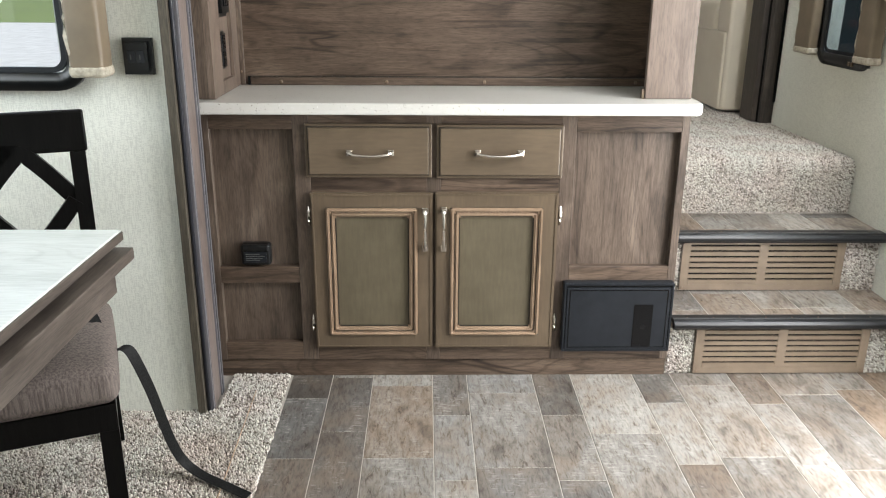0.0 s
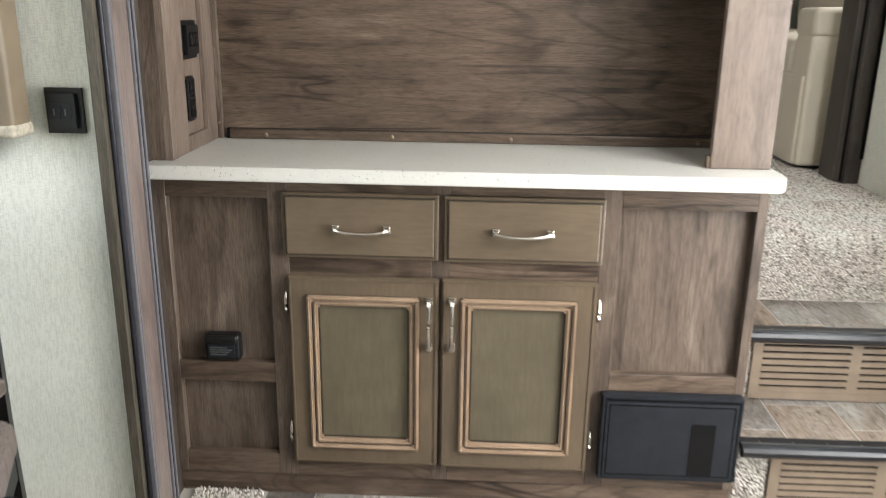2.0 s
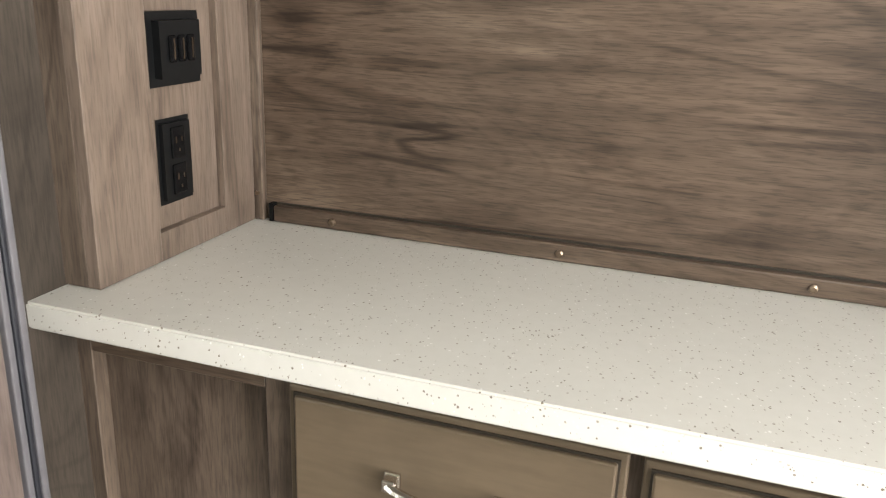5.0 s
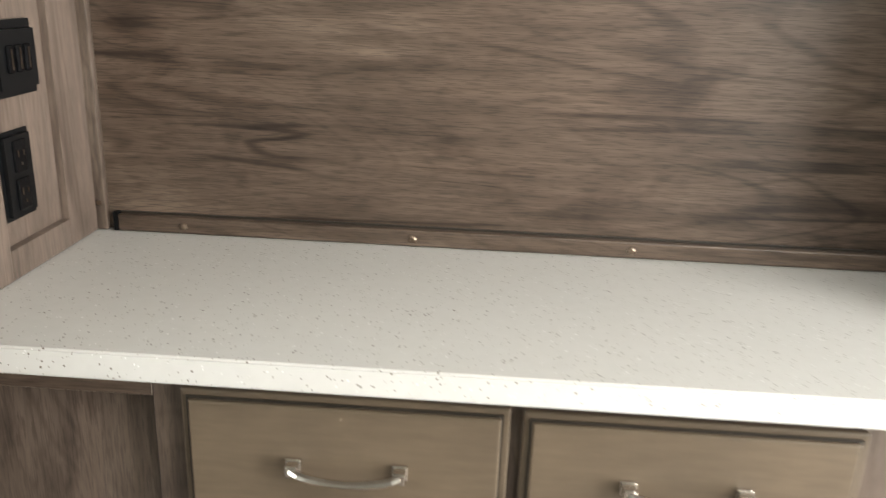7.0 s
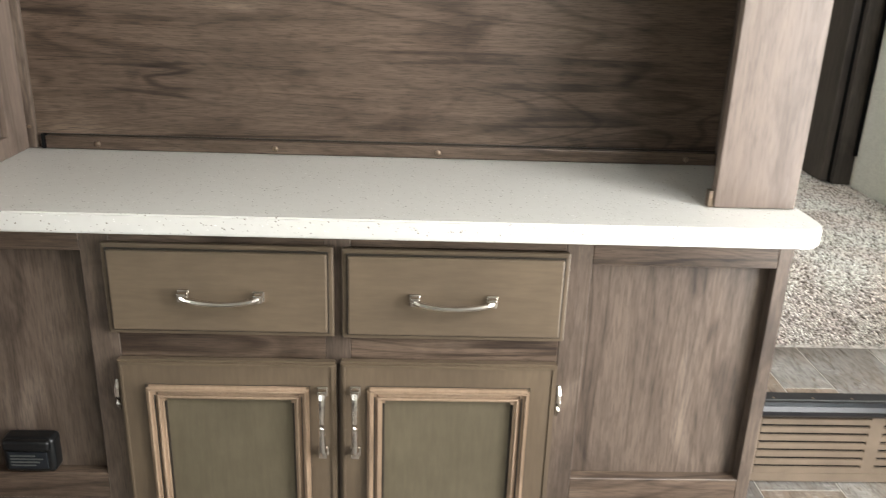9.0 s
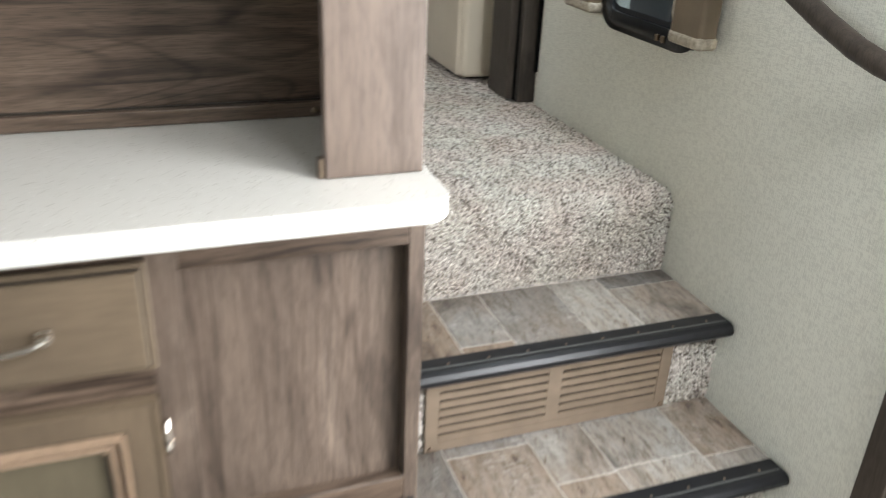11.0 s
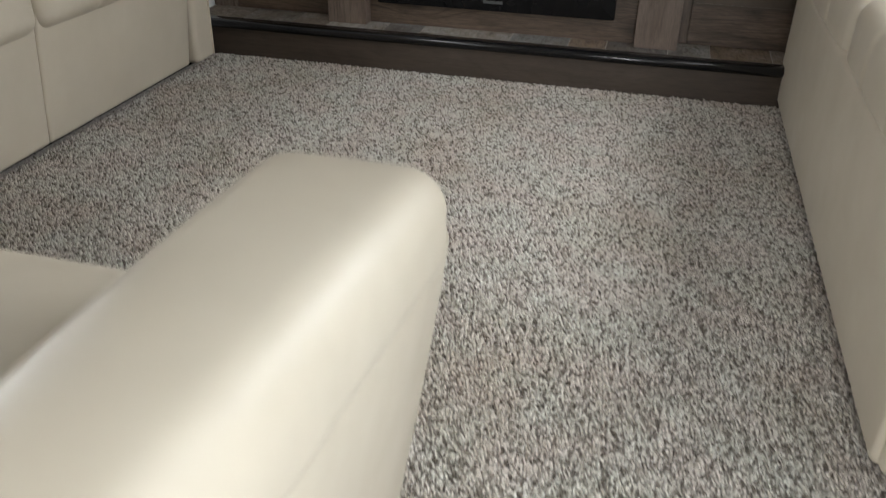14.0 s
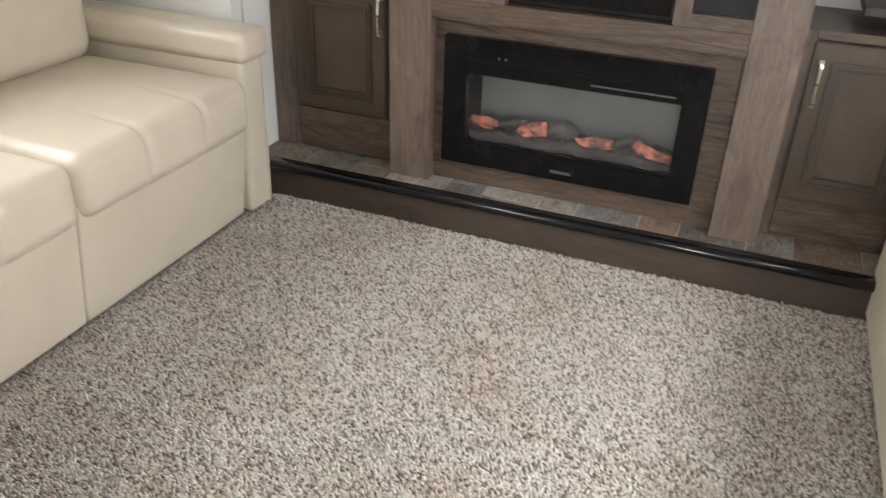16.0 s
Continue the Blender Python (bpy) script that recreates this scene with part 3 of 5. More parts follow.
for u, v, m in ((2.259, 2.268, VINYL), (2.270, 2.276, VINYL), (2.362, 2.371, VINYL), (2.373, 2.380, SEAL), (2.382, 2.392, VINYL)):
    trim_strip("trim_slide_bead", boxm(-0.674, -0.660, u, v, 0.0, 2.6, 0.002), m, "narrow grey bead on the slide-out jamb")


# ---- windows ----


def window(name, axis, u0, u1, v0, v1, w0, w1, wp, label):
    w = thing(name, (0, 0, 0), label, "window", "", "structure")
    part("window_frame", rounded_frame(axis, u0, u1, v0, v1, 0.075, 0.045, w0, w1), BLACK, w, "black moulded frame", True)
    part("window_bead", rounded_frame(axis, u0 + 0.046, u1 - 0.046, v0 + 0.046, v1 - 0.046, 0.045, 0.014, w0 + 0.006, w1 - 0.012), BLACKM, w)
    bm = bmesh.new()
    a = (w0 + w1) / 2
    cuboid(bm, *((a - 0.002, a + 0.002, u0 + 0.05, u1 - 0.05) if axis == "x" else (u0 + 0.05, u1 - 0.05, a - 0.002, a + 0.002)), v0 + 0.05, v1 - 0.05)
    p = part("pane", bm, PANE if axis == "y" else TINTED, w)
    p.visible_shadow = False
    bm = bmesh.new()
    um = u0 + 0.32 * (u1 - u0)
    for k in (-0.012, 0.012):
        cuboid(bm, *((wp, wp + 0.008, um + k - 0.006, um + k + 0.006) if axis == "x" else (um + k - 0.006, um + k + 0.006, wp, wp + 0.008)), v0 + 0.012, v0 + 0.028, 0.002)
    part("latch", bm, STEEL, w, "small sliding latch")
    return w


window("window_1", "y", -1.64, -0.905, 0.98, 1.74, 2.225, 2.262, 2.219, "black-framed slide-out window over the dinette")
window("window_2", "x", 3.000, 3.432, 0.950, 1.77, 1.596, 1.615, 1.590, "small black-framed window beside the steps")


def valance(x0, x1, y0, y1, z0, z1, face):
    """A padded upright leg of a window surround, with a quilted welt along its edge and foot."""
    v = thing("window_valance", ((x0 + x1) / 2, (y0 + y1) / 2, z0), "padded taupe leatherette window valance leg with a quilted welt", "valance", "window valances")
    part("pad", soft_box(x0, x1, y0, y1, z0 + 0.012, z1, 0.012, (0.003, 0.003, 0), 0.08), VALANCE, v, "", True)
    bm = bmesh.new()
    n = 20
    if face == "y":
        rim = [(x0 + 0.004 + 0.004 * math.sin(i * 2.1), y0 + 0.006, z0 + 0.02 + (z1 - z0 - 0.03) * i / n) for i in range(n + 1)]
    else:
        rim = [(x0 + 0.006, y1 - 0.004 + 0.004 * math.sin(i * 2.1), z0 + 0.02 + (z1 - z0 - 0.03) * i / n) for i in range(n + 1)]
    sweep(bm, rim, 0.007, 6)
    part("welt", bm, VALTRIM, v, "puckered cream welt", True)
    part("hem", soft_box(x0 - 0.002, x1 + 0.002, y0 - 0.002, y1 + 0.002, z0, z0 + 0.030, 0.010, (0.002, 0.002, 0), 0.02), VALTRIM, v, "puckered cream hem", True)


valance(-0.915, -0.828, 2.150, 2.224, 1.022, 1.9, "y")
valance(1.548, 1.5955, 2.928, 3.042, 0.984, 1.9, "x")
valance(1.556, 1.5955, 3.418, 3.562, 0.980, 1.9, "x")

# ---- hutch: base cabinet ----
cab = thing("base_cabinet", (0.06, 2.65, 0), "walnut laminate base cabinet with olive stained drawers and doors", "cabinet", "")
bm = bmesh.new()
cuboid(bm, -0.735, 0.795, 2.515, 2.855, 0.055, 0.884)
part("carcass", bm, WOOD_V, cab)
part("toe_kick", boxm(-0.735, 0.795, 2.497, 2.515, 0.0, 0.062), WOOD_H, cab)


def rail(x0, x1, z0, z1, mat, name):
    part(name, boxm(x0, x1, FACE, 2.5149, z0, z1, 0.0012, 1), mat, cab)


rail(-0.735, -0.668, 0.062, 0.884, WOOD_V, "stile")
rail(-0.416, -0.366, 0.062, 0.884, WOOD_V, "stile")
rail(0.404, 0.450, 0.062, 0.884, WOOD_V, "stile")
rail(0.772, 0.797, 0.062, 0.884, WOOD_V, "stile")
rail(-0.008, 0.036, 0.062, 0.884, WOOD_V, "stile")
for z0, z1 in ((0.832, 0.884), (0.335, 0.390), (0.062, 0.124)):
    rail(-0.668, -0.416, z0, z1, WOOD_H, "rail")
for x0, x1 in ((-0.366, -0.008), (0.036, 0.404)):
    for z0, z1 in ((0.850, 0.884), (0.636, 0.690), (0.062, 0.118)):
        rail(x0, x1, z0, z1, WOOD_H, "rail")
for z0, z1 in ((0.826, 0.884), (0.343, 0.391), (0.062, 0.108)):
    rail(0.450, 0.772, z0, z1, WOOD_H, "rail")


def handle(parent, a, b, y, out=0.026):
    """A bow pull with square collared feet, from a to b in x and z."""
    ax, az = a
    bx, bz = b
    n, bm, path = 14, bmesh.new(), []
    for i in range(n + 1):
        s = i / n
        w = math.sin(math.pi * s) ** 0.6
        path.append((ax + (bx - ax) * s, y - out * (0.55 + 0.45 * w), az + (bz - az) * s - (0.006 * w if abs(bx - ax) > 0.05 else 0)))
    sweep(bm, path, [0.0052 + 0.0016 * abs(2 * i / n - 1) for i in range(n + 1)], 8, 0.8)
    for px, pz in (a, b):
        cuboid(bm, px - 0.0075, px + 0.0075, y - out * 0.72, y, pz - 0.0075, pz + 0.0075, 0.002)
        cuboid(bm, px - 0.0095, px + 0.0095, y - 0.005, y, pz - 0.0095, pz + 0.0095, 0.0015)
    part("handle", bm, NICKEL, parent, "brushed nickel bow handle")


def slab_front(name, x0, x1, z0, z1):
    """A drawer front with a stepped, dark-glazed bevel round its edge."""
    bm = bmesh.new()
    cuboid(bm, x0, x1, FACE - 0.012, FACE - 0.0005, z0, z1, 0.003)
    d = part(name, bm, STAIN_H, cab, "olive-brown stained front with a glazed edge")
    part("glaze_line", boxm(x0 + 0.008, x1 - 0.008, FACE - 0.0145, FACE - 0.0120, z0 + 0.008, z1 - 0.008), GLAZE, d)
    part("face", boxm(x0 + 0.0105, x1 - 0.0105, FACE - 0.020, FACE - 0.0120, z0 + 0.0105, z1 - 0.0105, 0.003), STAIN_H, d)
    return d


d1 = slab_front("drawer", -0.378, 0.008, 0.686, 0.852)
handle(d1, (-0.243, 0.765), (-0.117, 0.765), FACE - 0.020)
d2 = slab_front("drawer", 0.022, 0.410, 0.684, 0.850)
handle(d2, (0.147, 0.765), (0.279, 0.765), FACE - 0.020)


def raised_door(parent, x0, x1, z0, z1, y, side=0.045, foot=0.045, body=None, bead=None, field=None):
    """A framed door: flat stiles and rails, a double glazed moulding and a sunk panel."""
    d = part("door", frame_bm("y", x0, x1, z0, z1, side + 0.012, foot + 0.012, y - 0.018, y - 0.0005, 0.003), body or STAIN, parent, "stained framed door, the far wall's shade in its dark brown" if body else "olive-brown stained framed door")
    part("edge_bead", frame_bm("y", x0 + 0.004, x1 - 0.004, z0 + 0.004, z1 - 0.004, 0.006, 0.006, y - 0.0205, y - 0.017, 0.0014), bead or body or STAIN, d)
    i = (x0 + side, x1 - side, z0 + foot, z1 - foot)
    for k, (w, dy, m) in enumerate(((0.003, 0.0190, GLAZE), (0.012, 0.0290, MOULD), (0.002, 0.0215, GLAZE), (0.013, 0.0240, MOULD), (0.004, 0.0125, GLAZE))):
        part("moulding", frame_bm("y", *i, w, w, y - dy, y - 0.004, min(0.0052, w * 0.42)), bead if bead and m is MOULD else m, d, "bronze glazed moulding" if m is MOULD else "dark glaze line")
        i = (i[0] + w, i[1] - w, i[2] + w, i[3] - w)
    part("panel", boxm(i[0], i[1], y - 0.010, y - 0.004, i[2], i[3]), field or PANEL, d, "panel with the far wall's shade in its dark brown" if field else "olive panel")
    return d


def hinge(parent, x, z, y):
    bm = bmesh.new()
    sweep(bm, [(x, y - 0.004, z - 0.03), (x, y - 0.009, z - 0.015), (x, y - 0.010, z), (x, y - 0.009, z + 0.015), (x, y - 0.004, z + 0.03)], [0.003, 0.0055, 0.006, 0.0055, 0.003], 8)
    cuboid(bm, x - 0.006, x + 0.006, y - 0.004, y, z - 0.022, z + 0.022, 0.0015)
    part("hinge", bm, NICKEL, parent, "small nickel wrap hinge")


dl = raised_door(cab, -0.370, 0.011, 0.113, 0.638, FACE)
handle(dl, (-0.013, 0.583), (-0.013, 0.460), FACE - 0.018)
dr = raised_door(cab, 0.018, 0.404, 0.112, 0.640, FACE)
handle(dr, (0.045, 0.585), (0.045, 0.460), FACE - 0.018)
for z in (0.562, 0.198):
    hinge(dl, -0.377, z, FACE)
    hinge(dr, 0.411, z, FACE)

# countertop with one rounded free corner
bm = bmesh.new()
prism(bm, [(-0.735, 2.420), (0.775, 2.420)] + [(0.775 + 0.042 * math.sin(radians(a)), 2.462 - 0.042 * math.cos(radians(a))) for a in range(15, 91, 15)] + [(0.817, 2.857), (-0.735, 2.857)], "z", TOP - 0.034, TOP)
bmesh.ops.bevel(bm, geom=[e for e in bm.edges if abs(e.verts[0].co.z - e.verts[1].co.z) < 1e-5 and min(e.verts[0].co.y, e.verts[1].co.y) < 2.5], offset=0.003, segments=2, affect="EDGES")
ct = part("countertop", bm, QUARTZ)
tagged(ct, "speckled off-white solid surface countertop with a rounded corner", "countertop")

# ---- hutch: upper surround ----
hut = thing("hutch_surround", (0.06, 2.7, TOP), "walnut laminate media niche above the countertop", "hutch")
part("back_panel", boxm(-0.637, 0.786, 2.846, 2.860, TOP + 0.001, 1.66), WOOD_H, hut, "walnut laminate back with level grain")
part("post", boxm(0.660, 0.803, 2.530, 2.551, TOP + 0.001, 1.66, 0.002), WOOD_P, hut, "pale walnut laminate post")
part("end_panel", boxm(0.786, 0.803, 2.5512, 2.861, TOP + 0.001, 1.66, 0.001), WOOD_V, hut)
# out of view; its low height is assumed, to darken the niche back
part("header", boxm(-0.75, 0.803, 2.530, 2.861, 1.66, 2.599), WOOD_H, hut)
part("column_front", boxm(-0.735, -0.655, 2.483, 2.50, TOP + 0.001, 1.66, 0.001), WOOD_V, hut)
# side panel with a sunk field; the door's light is put into its paler colour
part("side_stile", boxm(-0.655, -0.637, 2.483, 2.602, TOP + 0.001, 1.66, 0.001), WOOD_LIT, hut)
part("side_stile", boxm(-0.655, -0.637, 2.752, 2.832, TOP + 0.001, 1.66, 0.001), WOOD_LIT, hut)
part("side_rail", boxm(-0.655, -0.637, 2.602, 2.752, TOP + 0.001, 0.962, 0.001), WOOD_LIT, hut)
part("side_field", boxm(-0.657, -0.649, 2.600, 2.754, 0.960, 1.66), WOOD_LIT, hut)
part("corner_strip", boxm(-0.640, -0.622, 2.832, 2.8458, TOP + 0.001, 1.66, 0.002), WOOD_V, hut)
part("corner_strip", boxm(0.768, 0.7858, 2.830, 2.8458, TOP + 0.001, 1.66, 0.002), WOOD_V, hut)
part("foot_strip", boxm(-0.604, 0.768, 2.832, 2.8458, TOP + 0.001, TOP + 0.027, 0.0025), WOOD_H, hut)
# dark line painted for the shadow along the top of the strip
part("strip_shadow", boxm(-0.604, 0.768, 2.8435, 2.8459, TOP + 0.0272, TOP + 0.0305), GLAZE, hut)
part("strip_end", boxm(-0.612, -0.6045, 2.833, 2.8458, TOP + 0.001, TOP + 0.03), DARK, hut, "dark gap beside the strip")
for x in (-0.500, -0.143, 0.189, 0.705):
    bm = bmesh.new()
    sweep(bm, [(x, 2.832, TOP + 0.013), (x, 2.8295, TOP + 0.013), (x, 2.828, TOP + 0.013)], [0.006, 0.0055, 0.003], 12)
    part("screw", bm, STEEL, hut, "small bronze screw head")
sc = bmesh.new()
sweep(sc, [(-0.631, 2.832, TOP + 0.045), (-0.631, 2.829, TOP + 0.045)], 0.0035, 10)
part("screw", sc, STEEL, hut, "small bronze screw head")
part("bracket", boxm(0.651, 0.6595, 2.534, 2.550, TOP + 0.001, TOP + 0.03, 0.001), STEEL, hut, "small steel angle at the foot of the post")


# ---- outlets and small boxes ----
def side_plate(y0, y1, z0, z1, rows, label, category, proud):
    """A black plate on the side panel, facing right, with its sockets."""
    x = -0.649
    o = thing("wall_outlet", (x, (y0 + y1) / 2, z0), label, category)
    bm = boxm(x + 0.0005, x + proud, y0, y1, z0, z1)
    bmesh.ops.bevel(bm, geom=[e for e in bm.edges if all(v.co.x > x + proud - 1e-5 for v in e.verts)], offset=min(0.011, proud * 0.9), segments=2, affect="EDGES")
    part("plate", bm, BLACK, o)
    for kind, cy, cz in rows:
        bm = bmesh.new()
        if kind == "socket":
            cuboid(bm, x + proud - 0.001, x + proud + 0.003, cy - 0.014, cy + 0.014, cz - 0.021, cz + 0.021, 0.002)
            s = part("socket", bm, GLOSS, o)
            for sy, sz, h in ((-0.006, 0.004, 0.009), (0.006, 0.004, 0.007), (0, -0.010, 0.004)):
                part("slot", boxm(x + proud + 0.0032, x + proud + 0.0036, cy + sy - 0.0011, cy + sy + 0.0011, cz + sz - h / 2, cz + sz + h / 2), STEEL, s)
        else:
            cuboid(bm, x + proud - 0.001, x + proud + 0.004, cy - 0.0075, cy + 0.0075, cz - 0.017, cz + 0.017, 0.003)
            s = part("switch", bm, GLOSS, o)
            part("indicator", boxm(x + proud + 0.0042, x + proud + 0.0046, cy - 0.0012, cy + 0.0012, cz - 0.013, cz + 0.013), STEEL, s)


side_plate(2.606, 2.712, 1.152, 1.246, [("switch", 2.640, 1.200), ("switch", 2.659, 1.200), ("switch", 2.678, 1.200)], "black three-way rocker switch plate on the side panel", "switch plate", 0.020)
side_plate(2.620, 2.690, 0.993, 1.109, [("socket", 2.655, 1.076), ("socket", 2.655, 1.026)], "black double power outlet on the side panel", "outlet", 0.007)

wo = thing("wall_outlet", (-0.77, 2.25, 1.023), "square black outlet plate on the wallpaper", "outlet")
bm = boxm(-0.809, -0.731, 2.236, 2.2575, 1.021, 1.116)
bmesh.ops.bevel(bm, geom=[e for e in bm.edges if all(v.co.y < 2.24 for v in e.verts)], offset=0.011, segments=2, affect="EDGES")
part("plate", bm, BLACK, wo)
for k in (-0.012, 0.012):
    s = part("socket", boxm(-0.786 + k + 0.004, -0.762 + k, 2.2335, 2.2358, 1.052, 1.084, 0.001), BLACKM, wo)
    part("slot", boxm(-0.775 + k, -0.772 + k, 2.2322, 2.2334, 1.060, 1.074), GREY, s)

al = thing("gas_alarm", (-0.55, 2.505, 0.40), "small black gas alarm box in the sunk cabinet panel", "alarm")
part("body", soft_box(-0.597, -0.503, 2.478, 2.5148, 0.398, 0.470, 0.010, (0, 0.003, 0), 0.03), BLACK, al, "", True)
part("hood", soft_box(-0.592, -0.508, 2.470, 2.49, 0.447, 0.468, 0.006, (0, 0, 0), 0.03), BLACK, al, "", True)
part("label_plate", boxm(-0.585, -0.515, 2.4735, 2.477, 0.410, 0.444, 0.001), BLACKM, al)
for i in range(4):
    part("print_line", boxm(-0.580, -0.536 + 0.007 * ((i * 5) % 3), 2.4722, 2.4734, 0.436 - i * 0.0065, 0.4385 - i * 0.0065), GREY, al, "tiny pale unreadable print")

pp = thing("power_panel", (0.61, 2.48, 0.105), "black power distribution panel with a small window in the cabinet", "panel")
part("case", boxm(0.434, 0.790, 2.462, 2.4898, 0.105, 0.345, 0.003), BLACKM, pp)
part("door", boxm(0.444, 0.780, 2.456, 2.4618, 0.113, 0.328, 0.002), BLACKM, pp, "flat black lid")
part("window", boxm(0.664, 0.726, 2.4545, 2.4558, 0.124, 0.272, 0.0005), GLOSS, pp, "narrow smoked window")
part("rim", frame_bm("y", 0.434, 0.790, 0.105, 0.345, 0.008, 0.008, 2.4565, 2.4618, 0.002), BLACKM, pp)
part("lid_edge", frame_bm("y", 0.452, 0.772, 0.120, 0.322, 0.003, 0.003, 2.4548, 2.4562, 0.0006), GLOSS, pp)
part("hinge_line", boxm(0.446, 0.784, 2.459, 2.4622, 0.331, 0.3335), DARK, pp)

# ---- steps ----
st = thing("staircase", (1.2, 2.7, 0), "two vinyl plank steps with black nosings and bronze vent risers", "stairs")
part("step_core", boxm(0.80, RW - 0.002, 2.510, 2.75, 0.0, 0.200), CARPET_BASE, st)
part("step_core", boxm(0.80, RW - 0.002, 2.749, 2.99, 0.2005, 0.418), CARPET_BASE, st)
part("grout_bed", boxm(0.80, RW - 0.002, 2.50, 2.749, 0.2002, 0.2072), GROUT, st)
part("grout_bed", boxm(0.80, RW - 0.002, 2.75, 2.993, 0.4182, 0.4252), GROUT, st)
part("landing_core", boxm(0.80, RW - 0.002, 2.996, 3.0395, 0.4185, UP - 0.040), CARPET_BASE, st)


def nosing(y, z, x0, x1):
    bm = bmesh.new()
    prism(bm, [(y, z + 0.002), (y - 0.045, z + 0.003), (y - 0.056, z - 0.001), (y - 0.062, z - 0.010), (y - 0.061, z - 0.020), (y - 0.053, z - 0.029), (y - 0.040, z - 0.031), (y - 0.040, z - 0.012), (y, z - 0.008)], "x", x0, x1)
    n = part("nosing", bm, RUBBER, st, "black rubber stair nosing")
    part("groove", boxm(x0, x1 - 0.004, y - 0.036, y - 0.032, z + 0.0024, z + 0.0036), GREY, n)
    for i in range(9):
        x = x0 + 0.05 + (x1 - x0 - 0.1) * i / 8
        bm = bmesh.new()
        sweep(bm, [(x, y - 0.025, z + 0.001), (x, y - 0.025, z + 0.0036)], 0.003, 8)
        part("rivet", bm, STEEL, n)


nosing(2.508, 0.212, 0.80, 1.597)
nosing(2.755, 0.430, 0.80, 1.597)


def vent(x0, x1, z0, z1, y):
    """A pressed riser plate with two fields of slanting louvres."""
    v = part("vent_grille", frame_bm("y", x0, x1, z0, z1, 0.030, 0.024, y - 0.006, y, 0.0015), GRILLE, st, "bronze enamelled vent grille")
    # near-black sheet stands in for the shade behind the louvres
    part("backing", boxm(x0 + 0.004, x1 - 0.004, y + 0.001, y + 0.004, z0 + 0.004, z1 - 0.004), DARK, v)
    xm, n = (x0 + x1) / 2, 7
    part("mullion", boxm(xm - 0.016, xm + 0.016, y - 0.006, y, z0 + 0.024, z1 - 0.024, 0.001), GRILLE, v)
    h = (z1 - z0 - 0.048) / n
    for a, b in ((x0 + 0.030, xm - 0.016), (xm + 0.016, x1 - 0.030)):
        for i in range(n):
            bm = bmesh.new()
            z = z0 + 0.024 + i * h
            prism(bm, [(y - 0.001, z), (y - 0.0058, z + 0.0006), (y - 0.0062, z + h * 0.66), (y - 0.0035, z + h * 0.70), (y - 0.001, z + h * 0.70)], "x", a, b)
            part("slat", bm, GRILLE, v)
    for sx, sz in ((x0 + 0.012, z0 + 0.010), (x1 - 0.012, z0 + 0.010), (x0 + 0.012, z1 - 0.010), (x1 - 0.012, z1 - 0.010)):
        bm = bmesh.new()
        sweep(bm, [(sx, y - 0.006, sz), (sx, y - 0.0085, sz)], 0.0045, 10)
        part("screw", bm, STEEL, v)


vent(0.891, 1.478, 0.004, 0.192, 2.500)
vent(0.895, 1.478, 0.2125, 0.408, 2.740)

hr = thing("handrail", (1.57, 2.6, 1.05), "dark walnut stair handrail curving into the wall", "handrail")
bm = bmesh.new()
sweep(bm, [(RW - 0.010, 2.385, 1.050), (RW - 0.032, 2.395, 1.052), (RW - 0.048, 2.42, 1.056), (RW - 0.052, 2.46, 1.064), (RW - 0.052, 2.52, 1.078), (RW - 0.052, 2.60, 1.106), (RW - 0.052, 2.70, 1.147), (RW - 0.052, 2.84, 1.210), (RW - 0.052, 2.93, 1.25)], [0.014, 0.017, 0.019, 0.020, 0.020, 0.020, 0.020, 0.020, 0.020], 12)
part("rail", bm, WOOD_D, hr, "", True)
for y, z in ((2.86, 1.22),):
    bm = bmesh.new()
    sweep(bm, [(RW - 0.004, y, z - 0.045), (RW - 0.03, y, z - 0.042), (RW - 0.052, y, z - 0.018)], 0.006, 8)
    part("bracket", bm, BLACK, hr)

# ---- slide-out post on the landing ----
tp = thing("trim_post", (1.57, 3.88, UP), "dark walnut slide-out post in two boards with a black gap", "post")
part("board", boxm(1.547, 1.618, 3.795, 3.818, UP, 2.599, 0.002), WOOD_D, tp)
part("board", boxm(1.524, 1.552, 3.838, 3.985, UP, 2.599, 0.003), WOOD_D, tp)
part("gap_seal", boxm(1.546, 1.60, 3.819, 3.836, UP, 2.599), DARK, tp)
part("edge_seal", boxm(1.596, 1.604, 3.781, 3.794, UP + 0.10, 2.599), DARK, tp, "black gap strip by the wall")
bm = bmesh.new()
sweep(bm, [(1.545, 3.995, UP + 0.01), (1.548, 4.02, UP + 0.05), (1.556, 4.035, UP + 0.11), (1.55, 4.02, UP + 0.14)], 0.008, 8)
part("bulb_seal", bm, SEAL, tp, "loose rubber bulb seal", True)


# ---- dinette ----
tb = thing("dining_table", (-1.2, 1.1, 0), "dinette table with whitewashed top and dark laminate edge", "table")
part("tabletop", boxm(-1.75, -0.667, 0.35, 1.722, 0.730, 0.752, 0.002), TABLE, tb, "whitewashed wood-grain top")
part("top_edge", boxm(-1.75, -0.664, 0.348, 1.725, 0.728, 0.748, 0.002), TABLE_E, tb)
part("leaf", boxm(-1.75, -0.640, 0.30, 1.712, 0.690, 0.716, 0.003), TABLE_E, tb, "sliding under-leaf")
part("apron", boxm(-1.75, -0.672, 0.36, 1.675, 0.625, 0.6898, 0.002), TABLE_E, tb)
part("pedestal", boxm(-1.55, -1.40, 0.5, 1.5, 0.012, 0.625, 0.004), TABLE_E, tb)


